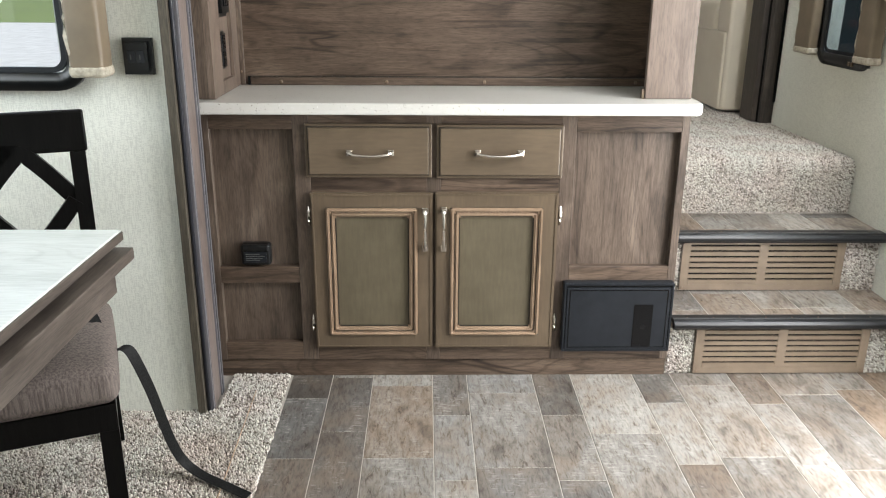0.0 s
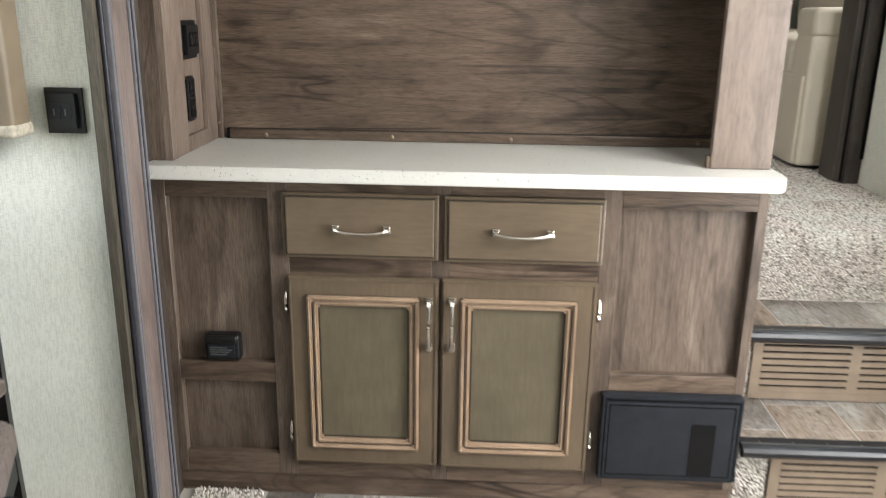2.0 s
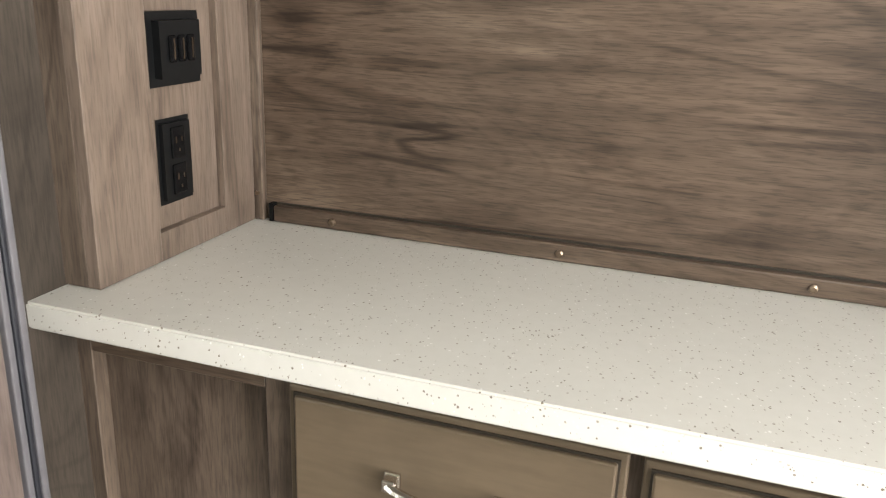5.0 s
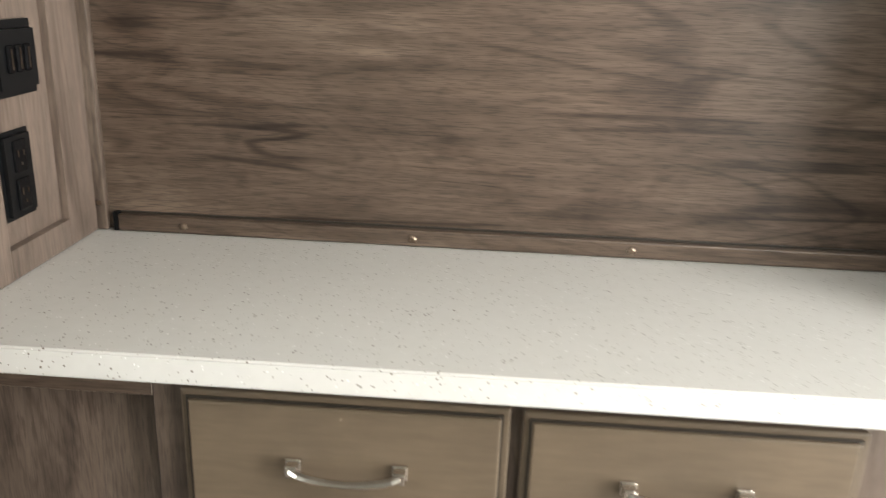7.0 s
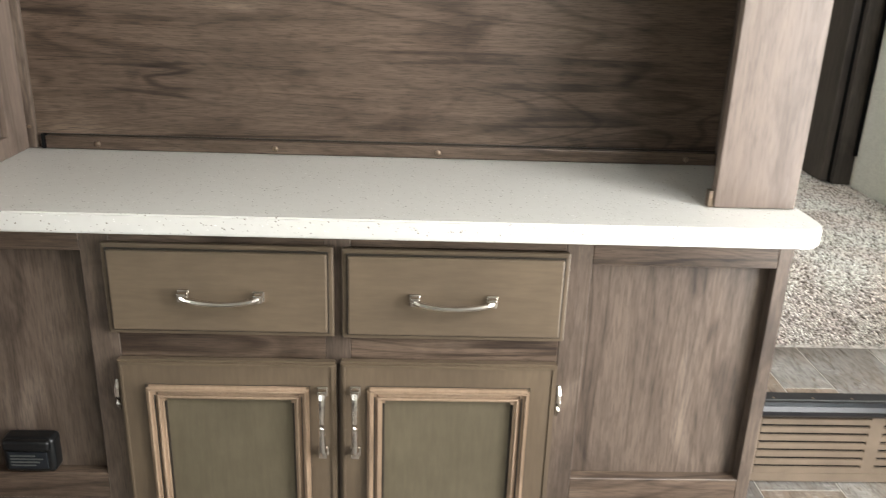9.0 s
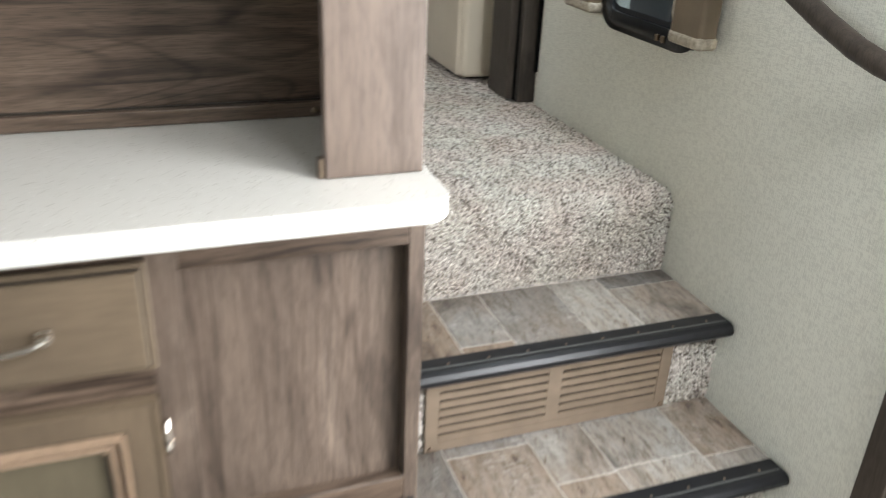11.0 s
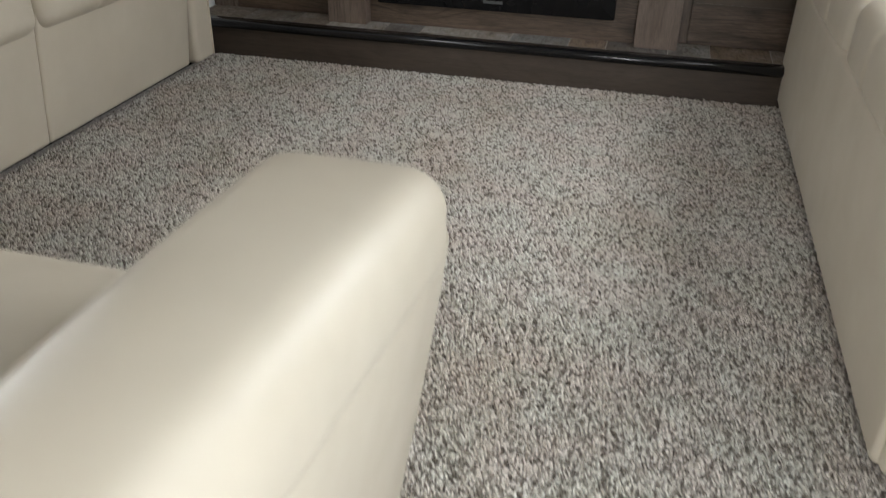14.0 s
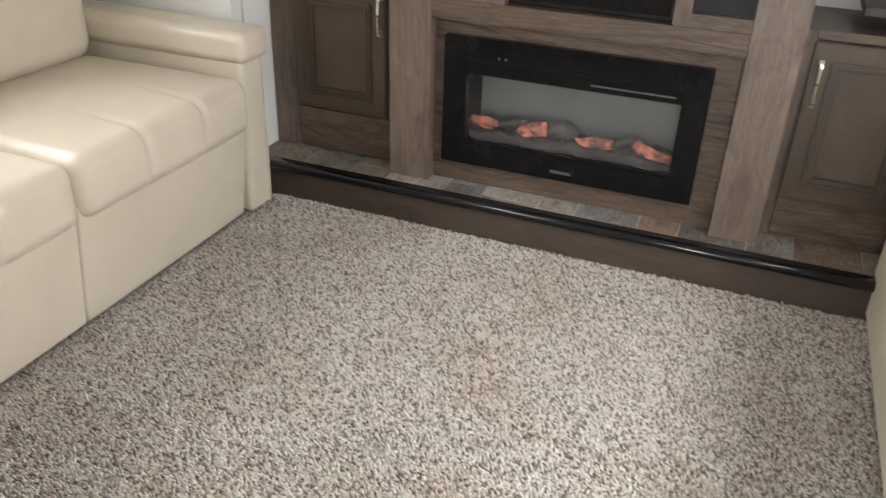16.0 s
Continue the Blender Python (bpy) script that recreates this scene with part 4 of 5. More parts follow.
def dining_chair(x0, x1, yb, yf):
    """X-back chair: raked back posts, curved top rail, crossed braces, upholstered seat."""
    c = thing("dining_chair", ((x0 + x1) / 2, (yb + yf) / 2, 0.012), "black wooden cross-back dining chair with a grey fabric seat", "chair")
    for x in (x0, x1 - 0.036):
        bm = bmesh.new()
        pts = [(yb + 0.06, 0.012), (yb + 0.015, 0.22), (yb - 0.005, 0.45), (yb + 0.0, 0.65), (yb + 0.02, 0.87)]
        outline = [(y - 0.018, z) for y, z in pts] + [(y + 0.020, z) for y, z in reversed(pts)]
        prism(bm, outline, "x", x, x + 0.036)
        part("back_leg", bm, CHAIR, c)
    part("top_rail", soft_box(x0 - 0.006, x1 + 0.006, yb - 0.004, yb + 0.028, 0.858, 0.958, 0.006, (0, 0, 0), 0.05), CHAIR, c, "", True)
    a, span, mid = x0 + 0.036, (x1 - x0) - 0.072, 0.738
    for lean in (1, -1):
        line = []
        for i in range(33):
            s = i / 16 % 1 if i < 32 else 1.0
            rise = 1 - abs(2 * s - 1) ** 1.15
            line.append(Vector((a + span * i / 32, mid + lean * 0.125 * rise)))
        up, down = [], []
        for i, p in enumerate(line):
            d = line[min(i + 1, 32)] - line[max(i - 1, 0)]
            n = Vector((-d.y, d.x)).normalized() * 0.019
            up.append(tuple(p + n))
            down.append(tuple(p - n))
        bm = prism(bmesh.new(), up + down[::-1], "y", yb - 0.008 + 0.003 * lean, yb + 0.010 + 0.003 * lean)
        part("cross_brace", bm, CHAIR, c)
    part("lower_rail", boxm(x0 + 0.036, x1 - 0.036, yb - 0.008, yb + 0.014, 0.560, 0.605, 0.003), CHAIR, c)
    part("seat", soft_box(x0 - 0.012, x1 + 0.012, yf - 0.01, yb - 0.02, 0.388, 0.478, 0.032, (0.004, 0.004, 0.018), 0.05), FABRIC, c, "grey-brown woven fabric seat pad", True)
    part("seat_rail", boxm(x0, x1, yf, yf + 0.026, 0.325, 0.390, 0.003), CHAIR, c)
    for x in (x0, x1 - 0.026):
        part("seat_rail", boxm(x, x + 0.026, yf + 0.026, yb - 0.02, 0.325, 0.390, 0.003), CHAIR, c)
    for x in (x0, x1 - 0.040):
        bm = bmesh.new()
        prism(bm, [(yf + 0.006, 0.012), (yf + 0.030, 0.012), (yf + 0.042, 0.39), (yf, 0.39)], "x", x, x + 0.040)
        part("front_leg", bm, CHAIR, c)
    return c


chair = dining_chair(-1.350, -0.842, 2.06, 1.60)
chair.location.x, chair.location.y, chair.rotation_euler.z = -1.004, 1.732, radians(22)

sp = thing("tie_strap", (-0.7, 1.8, 0.012), "black webbing strap hanging from the chair seat to the carpet", "strap")


def ribbon(path, width, side):
    bm, rows = bmesh.new(), []
    for p in path:
        a = Vector(p)
        s = Vector(side) * width / 2
        n = Vector((0.0012, 0.0012, 0.0006))
        rows.append([bm.verts.new(a + s + n), bm.verts.new(a - s + n), bm.verts.new(a - s - n), bm.verts.new(a + s - n)])
    for a, b in zip(rows, rows[1:]):
        for k in range(4):
            bm.faces.new([a[k], a[(k + 1) % 4], b[(k + 1) % 4], b[k]])
    bmesh.ops.recalc_face_normals(bm, faces=bm.faces)
    return bm


def smooth_path(pts, n=6):
    """A rounded line through the points."""
    p = [Vector(q) for q in pts]
    p = [p[0]] + p + [p[-1]]
    out = []
    for a, b, c, d in zip(p, p[1:], p[2:], p[3:]):
        for i in range(n):
            u = i / n
            out.append(0.5 * (2 * b + (c - a) * u + (2 * a - 5 * b + 4 * c - d) * u * u + (3 * b - a - 3 * c + d) * u ** 3))
    return out + [p[-1]]


part("webbing", ribbon(smooth_path([(-0.815, 1.86, 0.49), (-0.785, 1.82, 0.470), (-0.745, 1.78, 0.432), (-0.722, 1.765, 0.452), (-0.700, 1.765, 0.446), (-0.684, 1.772, 0.400), (-0.674, 1.80, 0.32), (-0.670, 1.84, 0.22), (-0.664, 1.88, 0.12), (-0.645, 1.90, 0.055), (-0.600, 1.885, 0.027), (-0.53, 1.845, 0.021), (-0.46, 1.80, 0.020)]), 0.024, (0.55, 0.83, 0.1)), WEB, sp)
part("strap_over", ribbon(smooth_path([(-0.90, 1.90, 0.502), (-0.86, 1.86, 0.500), (-0.822, 1.82, 0.478), (-0.790, 1.80, 0.44), (-0.760, 1.785, 0.425)]), 0.020, (0.3, 0.95, 0)), WEB, sp)
part("buckle", boxm(-0.758, -0.734, 1.760, 1.787, 0.418, 0.446, 0.004), BLACK, sp)


# ---- upper room seating ----
def seam(parent, path, r=0.0022):
    part("seam", sweep(bmesh.new(), path, r, 6), PIPING, parent)


def sofa():
    s = thing("sofa", (-0.95, 4.75, UP), "cream leatherette sofa with tufted seat cushions and rounded arms", "sofa")
    y0, y1 = 3.92, 5.725
    def flare(p):
        return p + Vector((0.05 * max(0.0, (p.z - UP) / 0.4), 0, 0))
    part("base", soft_box(-1.44, -0.578, y0 + 0.16, 4.803, UP + 0.025, 1.03, 0.010, (0, 0, 0), 0.1, flare), LEATHER, s, "", True)
    part("base", soft_box(-1.44, -0.578, 4.806, y1 - 0.165, UP + 0.025, 1.03, 0.010, (0, 0, 0), 0.1, flare), LEATHER, s, "", True)
    part("kick", boxm(-1.42, -0.62, y0 + 0.05, y1 - 0.05, UP, UP + 0.03), DARK, s)
    for a, b in ((y0 + 0.165, 4.802), (4.808, y1 - 0.168)):
        def tuft(p, a=a, b=b):
            f = 0.0
            for k in (1 / 3, 2 / 3):
                d = abs(p.y - (a + (b - a) * k))
                f += 0.007 * math.exp(-(d / 0.009) ** 2) * max(0.0, min(1.0, (p.x + 0.80) / 0.16))
            return Vector((p.x - f, p.y, p.z - (f if p.z > 1.08 else 0)))
        c = part("seat_cushion", soft_box(-1.17, -0.503, a, b, 0.980, 1.160, 0.045, (0.010, 0.0, 0.018), 0.011, tuft), LEATHER, s, "", True)
    for a, b in ((y0 + 0.15, 4.80), (4.806, y1 - 0.155)):
        part("back_cushion", soft_box(-1.46, -1.12, a, b, 1.140, 1.42, 0.075, (0.03, 0.0, 0.0), 0.05), LEATHER, s, "", True)
        part("back_cushion", soft_box(-1.46, -1.15, a, b, 1.42, 1.72, 0.09, (0.03, 0.0, 0.0), 0.05), LEATHER, s, "", True)
    for a, b in ((y0, y0 + 0.15), (y1 - 0.15, y1)):
        arm = part("arm", soft_box(-1.42, -0.556, a + 0.012, b - 0.012, UP + 0.018, 1.21, 0.022, (0.004, 0.0, 0), 0.08), LEATHER, s, "", True)
        part("arm_pad", soft_box(-1.42, -0.530, a - 0.006, b + 0.006, 1.190, 1.292, 0.032, (0.0, 0.003, 0.008), 0.04), LEATHER, arm, "padded arm top", True)
        part("welt", sweep(bmesh.new(), [(-0.5545, b - 0.030, UP + 0.03), (-0.5515, b - 0.030, 0.9), (-0.5535, b - 0.030, 1.185)], 0.004, 6), LEATHER, arm)
    return s


sofa()


def couch():
    s = thing("sofa", (1.9, 4.95, UP), "cream leatherette couch with a tall smooth footrest front", "sofa")
    y0, y1 = 4.075, 5.90
    part("base", soft_box(1.475, 2.30, y0 + 0.02, y1, UP + 0.012, 0.98, 0.02, (0.004, 0, 0), 0.2), LEATHER, s, "", True)
    part("footrest_panel", soft_box(1.452, 1.49, y0 + 0.03, y1 - 0.02, UP + 0.012, 1.03, 0.014, (0.006, 0, 0), 0.1), LEATHER, s, "smooth upholstered front panel", True)
    a0, b0 = y0 + 0.20, y1 - 0.04
    for a, b in ((a0, (a0 + b0) / 2 - 0.003), ((a0 + b0) / 2 + 0.003, b0)):
        def tuft(p, a=a, b=b):
            f = 0.0
            for k in (1 / 3, 2 / 3):
                f += 0.007 * math.exp(-((p.y - (a + (b - a) * k)) / 0.009) ** 2)
            return Vector((p.x + f, p.y, p.z - (f if p.z > 1.08 else 0)))
        part("seat_cushion", soft_box(1.462, 2.10, a, b, 0.985, 1.170, 0.05, (0.012, 0.0, 0.020), 0.011, tuft), LEATHER, s, "", True)
        part("back_cushion", soft_box(2.02, 2.33, a, b, 1.16, 1.70, 0.09, (0.03, 0.0, 0.0), 0.06), LEATHER, s, "", True)
    arm = part("arm", soft_box(1.462, 2.30, y0, y0 + 0.19, UP + 0.012, 1.20, 0.02, (0, 0, 0), 0.1), LEATHER, s, "", True)
    part("arm_pad", soft_box(1.457, 2.30, y0 - 0.005, y0 + 0.196, 1.185, 1.30, 0.022, (0.0, 0.003, 0.010), 0.04), LEATHER, arm, "padded arm top", True)
    return s


couch()


def loveseat():
    s = thing("recliner_loveseat", (0.05, 3.4, UP), "cream leatherette reclining loveseat with broad rounded arms", "loveseat")
    y0, y1 = 3.12, 3.775
    for a, b in ((0.672, 0.862), (-0.76, -0.57)):
        inner, way = (a, 1) if a > 0 else (b, -1)

        def lean(p, inner=inner, way=way):
            k = max(0.0, min(1.0, (p.z - UP) / 0.55))
            f = max(0.0, min(1.0, (p.y - 3.12) / 0.6))
            s = (p.x - inner) * way / 0.19
            nose = max(0.0, (p.y - 3.55) / 0.25)
            return Vector((inner + way * s * (0.105 + k * (0.045 + 0.038 * f)), p.y - 0.03 * (1 - k) * nose + 0.018 * math.sin(math.pi * k) * nose, p.z))
        arm = part("arm", soft_box(a, b, y0, y1, UP + 0.018, 1.18, 0.03, (0.012, 0.010, 0.0), 0.05, lean), LEATHER, s, "", True)

        def drape(p, inner=inner, way=way):
            f = max(0.0, min(1.0, (p.y - 3.12) / 0.6))
            s = (p.x - inner) * way / 0.19
            return Vector((inner + way * s * (0.152 + 0.040 * f), p.y, p.z - 0.012 * max(0.0, (p.y - 3.45) / 0.33) ** 2))
        part("arm_pad", soft_box(a - 0.004, b + 0.004, y0 - 0.01, y1 - 0.045, 1.140, 1.268, 0.044, (0.004, 0.006, 0.010), 0.03, drape), LEATHER, arm, "padded arm top", True)
    for a, b in ((-0.565, 0.050), (0.056, 0.668)):
        def crown(p):
            return Vector((p.x, p.y, p.z - 0.03 * max(0.0, (p.y - 3.55) / 0.25)))
        c = part("seat_cushion", soft_box(a, b, y0 + 0.1, y1 - 0.01, 0.93, 1.085, 0.06, (0.0, 0.015, 0.025), 0.04, crown), LEATHER, s, "", True)
        seam(c, [(b - 0.085, 3.30, 1.094), (b - 0.085, 3.50, 1.099), (b - 0.085, 3.62, 1.092), (b - 0.087, 3.72, 1.068), (b - 0.088, 3.785, 1.02)], 0.004)
        part("footrest_panel", soft_box(a + 0.004, b - 0.004, y1 - 0.09, y1 - 0.02, UP + 0.05, 0.94, 0.03, (0, 0.012, 0), 0.06), LEATHER, s, "", True)
        part("backrest", soft_box(a, b, 2.99, 3.30, 1.0, 1.66, 0.09, (0.0, 0.03, 0.0), 0.06), LEATHER, s, "", True)
    part("frame", boxm(-0.70, 0.75, 3.135, 3.72, UP, UP + 0.10), DARK, s)
    return s


loveseat()

# ---- fireplace wall ----
PY, FZ = 5.805, 0.765
pl = thing("hearth_platform", (0.4, 6.1, UP), "low hearth platform with vinyl planks and a black nosing", "platform")
part("riser", boxm(-0.70, 2.30, PY, PY + 0.02, UP - 0.01, FZ - 0.028, 0.001), RISER, pl, "dark walnut riser")
part("deck", boxm(-0.70, 2.30, PY + 0.02, 6.42, UP - 0.01, FZ - 0.0015), GROUT, pl)
bm = bmesh.new()
prism(bm, [(PY + 0.03, FZ + 0.002), (PY - 0.006, FZ + 0.003), (PY - 0.018, FZ - 0.002), (PY - 0.023, FZ - 0.012), (PY - 0.020, FZ - 0.024), (PY - 0.010, FZ - 0.030), (PY - 0.002, FZ - 0.030), (PY - 0.002, FZ - 0.010), (PY + 0.03, FZ - 0.008)], "x", -0.70, 2.30)
part("nosing", bm, NOSING, pl, "glossy black vinyl nosing", True)

ec = thing("entertainment_center", (0.47, 6.1, FZ), "walnut laminate entertainment wall with cabinets beside the fireplace", "cabinet")
for a, b in ((-0.168, -0.018), (0.962, 1.108)):
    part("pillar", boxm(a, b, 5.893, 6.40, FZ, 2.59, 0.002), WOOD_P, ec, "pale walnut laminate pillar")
part("mantel_rail", boxm(-0.0178, 0.9618, 5.895, 6.40, 1.342, 1.408, 0.001), WOOD_H, ec)
part("recess_back", frame_bm("y", -0.0178, 0.9618, FZ, 1.342, 0.095, 0.095, 5.945, 5.965), WOOD_H, ec)
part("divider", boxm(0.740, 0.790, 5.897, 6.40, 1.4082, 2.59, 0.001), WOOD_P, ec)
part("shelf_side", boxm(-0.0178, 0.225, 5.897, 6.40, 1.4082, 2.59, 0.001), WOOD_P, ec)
part("speaker_rail", boxm(0.7902, 0.9618, 5.897, 6.40, 1.4082, 1.448, 0.001), WOOD_H, ec)
part("niche_top", boxm(0.225, 0.740, 5.897, 6.40, 2.3, 2.59, 0.001), WOOD_H, ec)
part("speaker_top", boxm(0.7902, 0.9618, 5.897, 6.40, 1.70, 2.59, 0.001), WOOD_H, ec)
for a, b, da, db in ((-0.695, -0.1682, -0.590, -0.220), (1.1082, 2.0, 1.140, 1.480)):
    part("side_body", boxm(a, b, 6.005, 6.40, FZ, 1.425 if a > 0 else 2.59), WOOD_V, ec)
    part("face_stile", boxm(a, da - 0.002, 5.988, 6.0048, FZ + 0.002, 1.425 if a > 0 else 2.59, 0.001), WOOD_V, ec)
    part("face_rail", boxm(da, b - 0.002, 5.988, 6.0048, FZ + 0.002, 0.925, 0.001), WOOD_H, ec)
    part("face_rail", boxm(da, b - 0.002, 5.988, 6.0048, 1.40, 1.425 if a > 0 else 1.46, 0.001), WOOD_H, ec)
    part("face_stile", boxm(db + 0.002, b - 0.0025, 5.990, 6.0048, 0.925, 1.40), WOOD_V, ec)
    dd = raised_door(ec, da, db, 0.905 if a > 0 else 0.935, 1.395, 5.988, 0.05, 0.05, SHADED_DOORS, SHADED_DOORS, SHADED_DOORS)
    if a > 0:
        handle(dd, (1.166, 1.335), (1.166, 1.215), 5.970)
    else:
        handle(dd, (-0.238, 1.365), (-0.238, 1.245), 5.970)
part("cubby_top", boxm(1.1082, 2.0, 6.005, 6.40, 1.85, 2.59), WOOD_V, ec)
part("cubby_back", boxm(1.1082, 2.0, 6.33, 6.40, 1.4255, 1.85), WHITE, ec)
part("cubby_item_shelf", boxm(1.24, 2.0, 5.99, 6.30, 1.475, 1.50, 0.002), WOOD_D, ec)

tv = thing("television", (0.48, 5.95, 1.42), "black glossy screen in the niche above the mantel", "television")
part("bezel", boxm(0.228, 0.737, 5.93, 5.97, 1.4085, 1.80, 0.003), BLACK, tv)
part("screen", boxm(0.236, 0.729, 5.927, 5.9298, 1.424, 1.79), GLOSS, tv)
spk = thing("speaker", (0.88, 5.88, 1.448), "black cloth speaker grille beside the screen", "speaker")
part("cloth", boxm(0.792, 0.960, 5.912, 5.95, 1.4482, 1.6998, 0.004), BLACKM, spk)
part("rim", frame_bm("y", 0.792, 0.960, 1.4482, 1.6998, 0.006, 0.006, 5.908, 5.9115), BLACK, spk)

fp = thing("fireplace", (0.455, 5.93, 0.845), "black electric fireplace with glowing artificial logs", "fireplace")
fx0, fx1, fz0, fz1 = 0.022, 0.886, 0.845, 1.290
part("bezel", frame_bm("y", fx0, fx1, fz0, fz1, 0.080, 0.082, 5.915, 5.9448, 0.003), GLOSS, fp, "glossy black glass surround")
part("back", boxm(fx0 + 0.08, fx1 - 0.08, 6.10, 6.11, fz0 + 0.06, fz1 - 0.06), GREY, fp, "grey smoked back")
bm = bmesh.new()
for a in ((fx0 + 0.045, fx0 + 0.079, 5.96, 6.10, fz0 + 0.05, fz1 - 0.05), (fx1 - 0.079, fx1 - 0.045, 5.96, 6.10, fz0 + 0.05, fz1 - 0.05), (fx0 + 0.05, fx1 - 0.05, 5.96, 6.10, fz1 - 0.08, fz1 - 0.05)):
    cuboid(bm, *a)
part("firebox", bm, DARK, fp)
part("top_bar", boxm(fx0 + 0.079, fx1 - 0.079, 5.918, 5.944, 1.168, 1.2095, 0.002), GLOSS, fp, "black control bar")
part("vent_slot", boxm(fx0 + 0.08, fx1 - 0.08, 5.9125, 5.9148, 1.213, 1.223), DARK, fp, "warm air slot")
part("control_strip", boxm(fx0 + 0.50, fx1 - 0.10, 5.9155, 5.9178, 1.186, 1.191), GREY, fp)
for x in (0.215, 0.238):
    bm = bmesh.new()
    sweep(bm, [(x, 5.9150, 1.232), (x, 5.9125, 1.232)], 0.0045, 10)
    part("button", bm, STEEL, fp)
part("badge", boxm(0.420, 0.490, 5.9125, 5.9148, 0.872, 0.882), GREY, fp, "small pale maker's badge without words")
part("ash_bed", soft_box(fx0 + 0.08, fx1 - 0.08, 5.965, 6.098, 0.922, 0.955, 0.012, (0, 0, 0.012), 0.012, lambda p: p + Vector((0, 0, 0.010 * noise.noise(p * 40)))), ASH, fp, "bed of ash and twigs")


def log(path, r, mat, label):
    pts = [Vector(p) for p in path]
    fine = []
    for a, b in zip(pts, pts[1:]):
        fine += [a.lerp(b, i / 5) for i in range(5)]
    fine.append(pts[-1])
    bm = sweep(bmesh.new(), fine, [r * (1 + 0.22 * noise.noise(Vector((i * 0.7, r * 90, 2)))) for i in range(len(fine))], 10)
    for v in bm.verts:
        v.co += noise.noise_vector(v.co * 60) * 0.009
    part("log", bm, mat, fp, label, True)


log([(0.105, 6.01, 0.970), (0.19, 5.99, 0.985)], 0.020, EMBER, "glowing orange log")
log([(0.195, 6.03, 0.965), (0.27, 6.03, 0.985), (0.30, 6.03, 0.985)], 0.018, BARK, "charred log")
log([(0.285, 6.0, 0.958), (0.33, 5.99, 0.985), (0.375, 5.985, 0.992)], 0.024, EMBER, "glowing orange log")
log([(0.375, 6.02, 0.975), (0.43, 6.01, 0.995), (0.47, 6.02, 0.975)], 0.028, BARK, "charred log")
log([(0.485, 6.0, 0.955), (0.55, 5.99, 0.975), (0.60, 6.0, 0.970)], 0.021, EMBER, "glowing orange log")
log([(0.60, 6.03, 0.96), (0.66, 6.02, 0.99), (0.69, 6.02, 0.985)], 0.018, BARK, "charred log")
log([(0.675, 6.0, 0.985), (0.74, 5.99, 0.965), (0.80, 5.99, 0.950)], 0.020, EMBER, "glowing orange log")
rnd = random.Random(4)
for i in range(46):
    x, y = rnd.uniform(0.11, 0.78), rnd.uniform(5.970, 6.04)
    a = rnd.uniform(-0.6, 0.6)
    bm = sweep(bmesh.new(), [(x, y, 0.955), (x + 0.03 * math.cos(a), y + 0.01, 0.972 + rnd.uniform(0, 0.012)), (x + 0.06 * math.cos(a), y, 0.965 + 0.02 * math.sin(a))], 0.0028, 6)
    part("twig", bm, ASH, fp)
pane = part("glass_front", boxm(fx0 + 0.081, fx1 - 0.081, 5.930, 5.933, fz0 + 0.083, fz1 - 0.083), PANE, fp, "clear front glass")
pane.visible_shadow = False

# ---- carpets ----


def pile(parent, spots, up, length, width, seed):
    """A field of short twisted tufts; spots is an N x 3 array, up the way they stand."""
    rs = np.random.RandomState(seed)
    n = len(spots)
    up = np.asarray(up, float)
    side = np.cross(up, (0.0, 1.0, 0.0) if abs(up[1]) < 0.9 else (1.0, 0.0, 0.0))
    side /= np.linalg.norm(side)
    fwd = np.cross(up, side)
    ang = rs.uniform(0, 2 * np.pi, n)
    lean = rs.uniform(0.25, 1.0, n)[:, None] * (np.cos(ang)[:, None] * side + np.sin(ang)[:, None] * fwd)
    ln = (length * rs.uniform(0.75, 1.25, n))[:, None]
    wd = (width * rs.uniform(0.75, 1.3, n))[:, None]
    twist = rs.uniform(0, 2 * np.pi, n)
    rings = []
    for h, w, turn in ((0.0, 0.85, 0.0), (0.66, 1.0, 0.8)):
        centre = spots + up * ln * h + lean * ln * h ** 1.4 * 0.8
        for k in range(3):
            a = twist + turn + k * 2 * np.pi / 3
            rings.append(centre + (np.cos(a)[:, None] * side + np.sin(a)[:, None] * fwd) * wd * w * 0.5)
    rings.append(spots + up * ln + lean * ln * 0.8)
    verts = np.stack(rings, 1).reshape(-1, 3)
    tri = []
    for k in range(3):
        a, b, c, d = k, (k + 1) % 3, 3 + (k + 1) % 3, 3 + k
        tri += [(a, b, c), (a, c, d), (d, c, 6)]
    tri = np.array(tri)
    faces = (np.arange(n)[:, None, None] * 7 + tri[None]).reshape(-1, 3)
    me = bpy.data.meshes.new("carpet_pile")
    me.vertices.add(len(verts))
    me.vertices.foreach_set("co", (verts - np.array(base_of(parent))).ravel())
    me.loops.add(faces.size)
    me.loops.foreach_set("vertex_index", faces.ravel().astype(np.int32))
    me.polygons.add(len(faces))
    me.polygons.foreach_set("loop_start", np.arange(0, faces.size, 3, dtype=np.int32))
    me.update(calc_edges=True)
    me.materials.append(CARPET)
    ob = new("carpet_pile", me)
    ob.parent = parent
    return tagged(ob, "speckled beige and brown twist pile", "", "", "stuff")


def field(x0, x1, y0, y1, step, seed):
    rs = np.random.RandomState(seed)
    xs, ys = np.meshgrid(np.arange(x0, x1, step), np.arange(y0, y1, step))
    p = np.stack([xs.ravel(), ys.ravel()], 1)
    return p + rs.uniform(-0.45, 0.45, p.shape) * step


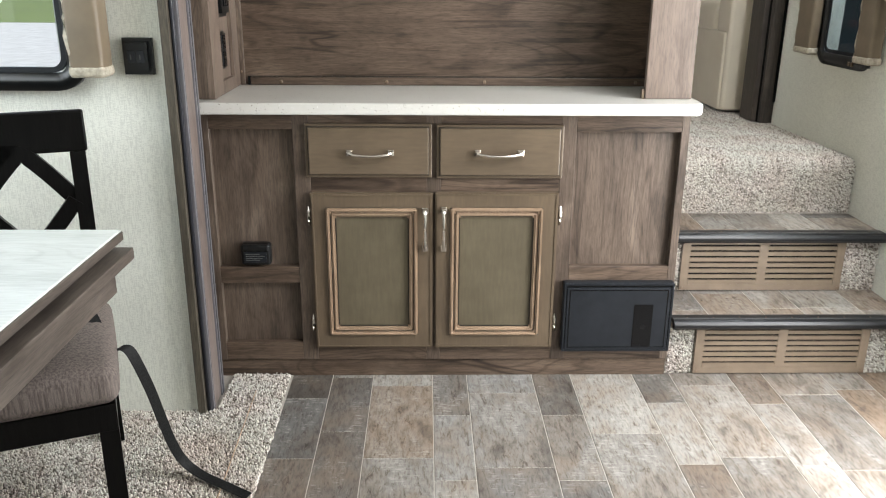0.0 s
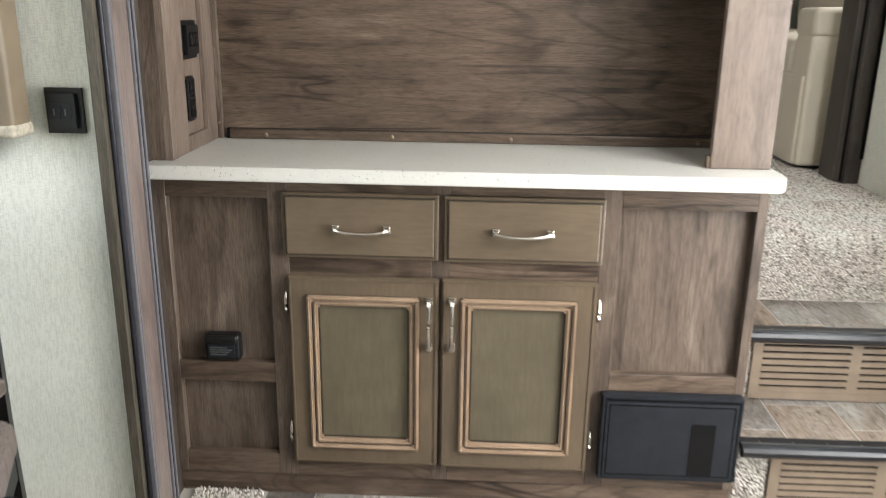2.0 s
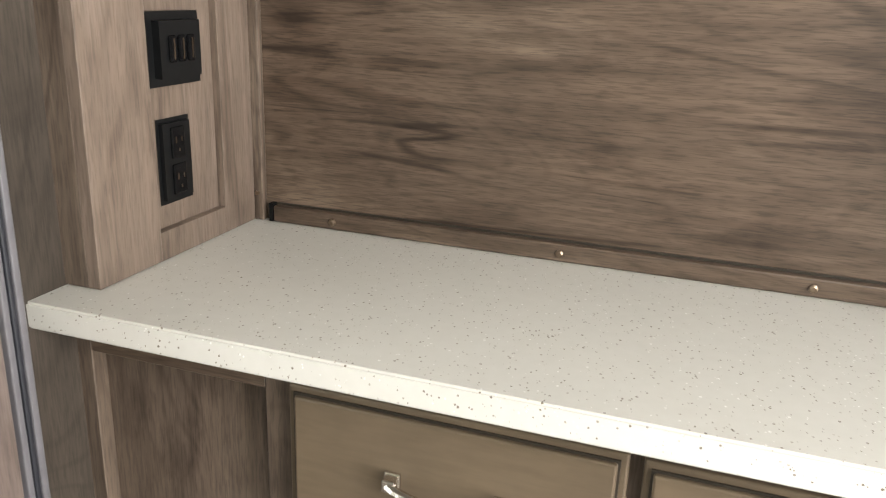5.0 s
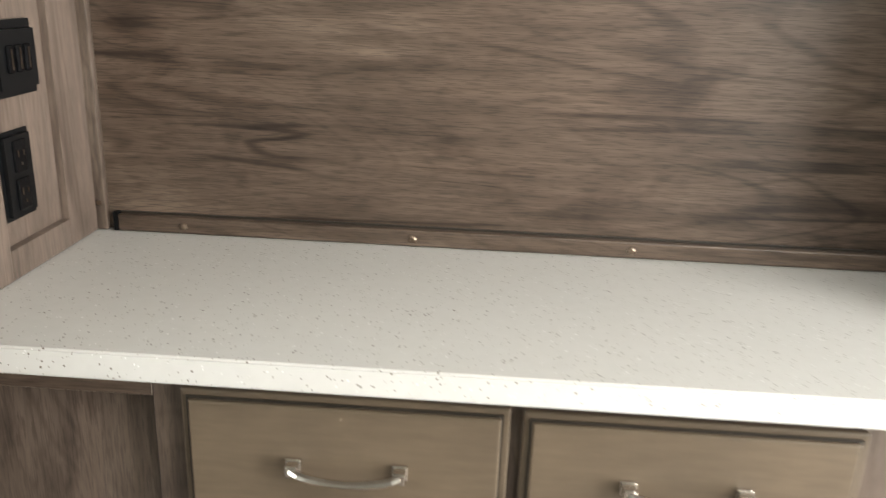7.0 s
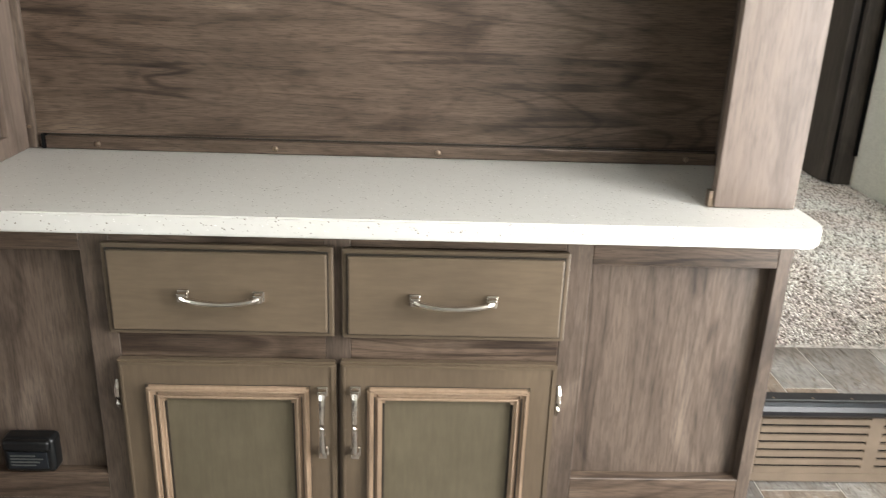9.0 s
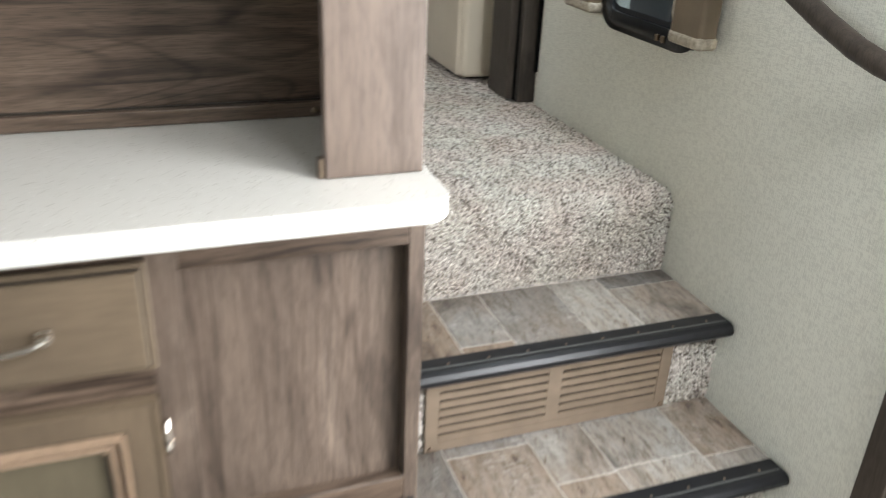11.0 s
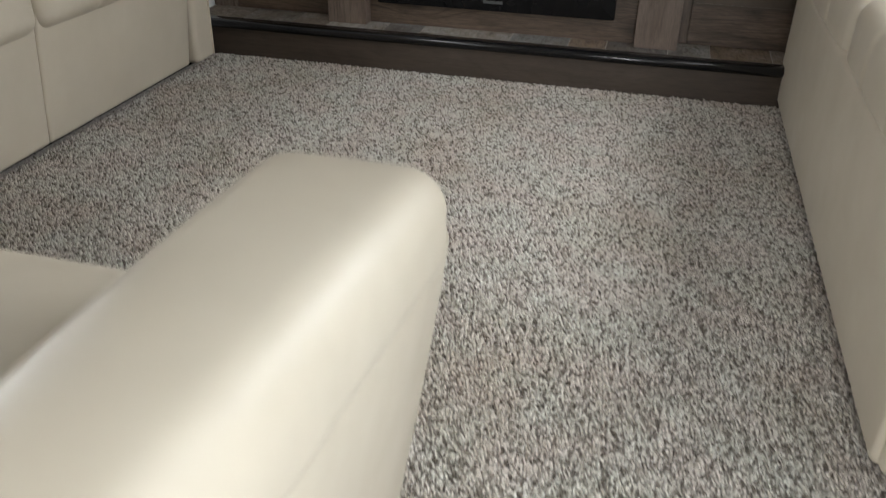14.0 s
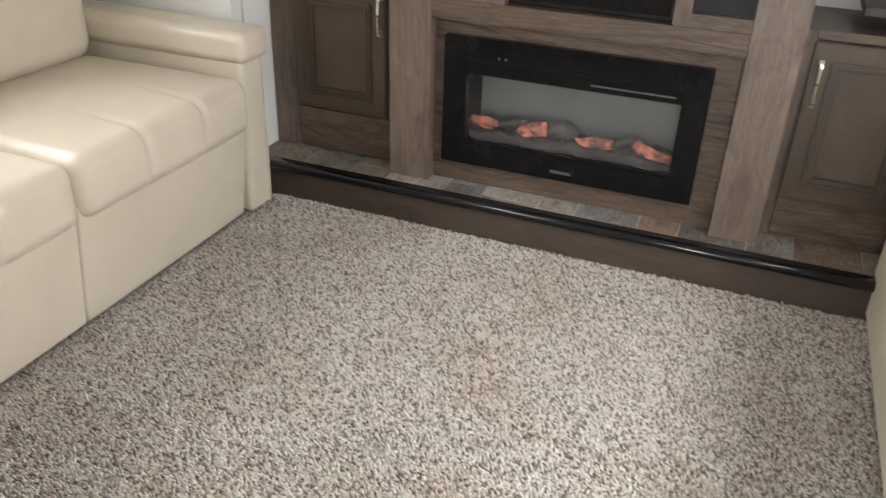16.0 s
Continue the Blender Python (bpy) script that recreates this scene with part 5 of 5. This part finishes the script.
cu = thing("carpet_upper", (0, 3, UP), "speckled beige twist pile carpet on the raised floor", "carpet", "", "structure")
part("backing", boxm(-0.62, 1.60, 3.041, PY, UP - 0.012, UP - 0.009), CARPET_BASE, cu)
def bare(f):
    """Leaves out the spots under the seats and the post."""
    return f[~((f[:, 0] > 1.50) & (f[:, 1] > 4.12)) & ~((f[:, 0] < 0.70) & (f[:, 1] < 3.70)) & ~((f[:, 0] > 1.53) & (f[:, 1] > 3.80) & (f[:, 1] < 4.0))]


f = bare(field(0.68, 1.60, 3.022, 3.9, 0.0048, 11))
pile(cu, np.column_stack([f, np.full(len(f), UP - 0.0085)]), (0, 0, 1), 0.0086, 0.0059, 21)
f = bare(np.concatenate([field(-0.60, 1.60, 3.9, PY - 0.004, 0.0058, 16), field(-0.60, 0.68, 3.68, 3.9, 0.0058, 17)]))
pile(cu, np.column_stack([f, np.full(len(f), UP - 0.0085)]), (0, 0, 1), 0.0092, 0.0070, 23)
# rounded brow and riser of the landing
f = field(0.805, 1.60, 0.435, UP - 0.040, 0.0047, 12)
pile(cu, np.column_stack([f[:, 0], np.full(len(f), 2.997), f[:, 1]]), (0, -1, 0), 0.0088, 0.0058, 22)
part("brow", prism(bmesh.new(), [(3.03 - 0.034 * math.cos(radians(g)), UP - 0.043 + 0.034 * math.sin(radians(g))) for g in range(0, 91, 15)] + [(3.042, UP - 0.009), (3.042, UP - 0.043)], "x", 0.803, 1.602), CARPET_BASE, cu)
for k in range(4):
    f = field(0.805, 1.60, 0.0, 0.0134, 0.0047, 40 + k)
    g = np.radians(22.5 * (k + np.clip(f[:, 1] / 0.0134, 0, 1)))
    mid = math.radians(22.5 * (k + 0.5))
    pile(cu, np.column_stack([f[:, 0], 3.03 - 0.033 * np.cos(g), UP - 0.043 + 0.033 * np.sin(g)]), (0, -math.cos(mid), math.sin(mid)), 0.0088, 0.0058, 50 + k)
# strips beside the vents
for x0, x1, z0, z1, y, seed in ((0.805, 0.889, 0.004, 0.182, 2.509, 31), (1.480, 1.600, 0.004, 0.182, 2.509, 32), (0.805, 0.893, 0.214, 0.40, 2.748, 33), (1.480, 1.600, 0.214, 0.40, 2.748, 34)):
    f = field(x0, x1, z0, z1, 0.0054, seed)
    pile(cu, np.column_stack([f[:, 0], np.full(len(f), y), f[:, 1]]), (0, -1, 0), 0.0085, 0.0070, seed)

cl = thing("carpet_lower", (-1, 1.5, 0), "speckled beige twist pile carpet of the slide-out floor", "carpet", "", "structure")
part("backing", boxm(-1.8, -0.462, -0.5, 2.258, -0.006, 0.004), CARPET_BASE, cl)
part("backing", boxm(-0.654, -0.472, 2.2585, 2.496, -0.006, 0.004), CARPET_BASE, cl)
f = field(-1.45, -0.455, 1.2, 2.25, 0.0054, 14)
g = field(-0.648, -0.462, 2.245, 2.49, 0.0054, 15)
f = np.concatenate([f, g])
pile(cl, np.column_stack([f, np.full(len(f), 0.003)]), (0, 0, 1), 0.0092, 0.0070, 24)
bm = sweep(bmesh.new(), [(-0.535, 1.2, 0.017), (-0.535, 1.6, 0.018), (-0.54, 1.9, 0.018), (-0.548, 2.2, 0.017), (-0.552, 2.36, 0.017)], 0.0016, 6)
part("seam_thread", bm, plain("thread", (0.42, 0.30, 0.20), 0.8), cl, "tan seam thread")

# ---- plank tiles ----


def planks(parent, name, strips, y0, y1, z, joints, wide=0.42, narrow=0.34, gap=0.0026):
    """Strips of planks along y, each its own board with eased edges; joints gives a known end joint per strip."""
    for (xa, xb), yj in zip(strips, joints):
        length = wide if xb - xa > 0.16 else narrow
        y = yj - math.ceil((yj - y0) / length) * length
        while y < y1 - 0.01:
            a, b = max(y, y0), min(y + length, y1)
            if b - a > 0.015:
                bm = boxm(xa + gap / 2, xb - gap / 2, a + gap / 2, b - gap / 2, z - 0.008, z, 0.0012, 1)
                bmesh.ops.translate(bm, verts=bm.verts, vec=(-(xa + xb) / 2, -(a + b) / 2, -z))
                me = bpy.data.meshes.new(name)
                bm.to_mesh(me)
                bm.free()
                me.materials.append(TILE)
                ob = new(name, me)
                ob.parent = parent
                ob.location = Vector(((xa + xb) / 2, (a + b) / 2, z)) - base_of(parent)
            y += length


flo = bpy.data.objects["floor"]
edges = [-0.456, -0.321, -0.186, 0.012, 0.126, 0.345, 0.475, 0.686, 0.815, 1.010, 1.130, 1.330, 1.462, RW - 0.001]
planks(flo, "plank", list(zip(edges, edges[1:])), -0.6, 2.508, 0.0, [2.34, 2.14, 2.0, 2.232, 2.37, 2.23, 2.122, 1.962, 2.416, 2.292, 2.35, 2.385, 2.2])
part("floor_rest", boxm(-1.8, RW, -3.0, -0.602, -0.0078, 0.0), TILE, flo)
t1 = [0.802, 0.935, 1.125, 1.262, 1.466, RW - 0.003]
planks(st, "plank", list(zip(t1, t1[1:])), 2.505, 2.747, 0.2085, [2.9, 2.708, 2.573, 3.0, 2.9])
t2 = [0.802, 0.890, 0.984, 1.103, 1.284, 1.412, RW - 0.003]
planks(st, "plank", list(zip(t2, t2[1:])), 2.753, 2.990, 0.4265, [2.86, 3.1, 2.785, 3.1, 3.1, 2.93])
ht = [-0.695, -0.5, -0.30, -0.16, 0.06, 0.20, 0.40, 0.53, 0.74, 0.87, 1.08, 1.22, 1.42, 1.6]
planks(pl, "plank", list(zip(ht, ht[1:])), PY + 0.03, 6.05, FZ, [6.5, 6.4, 6.6, 5.95, 6.6, 6.7, 5.93, 6.6, 6.5, 6.5, 5.96, 6.5, 6.6])
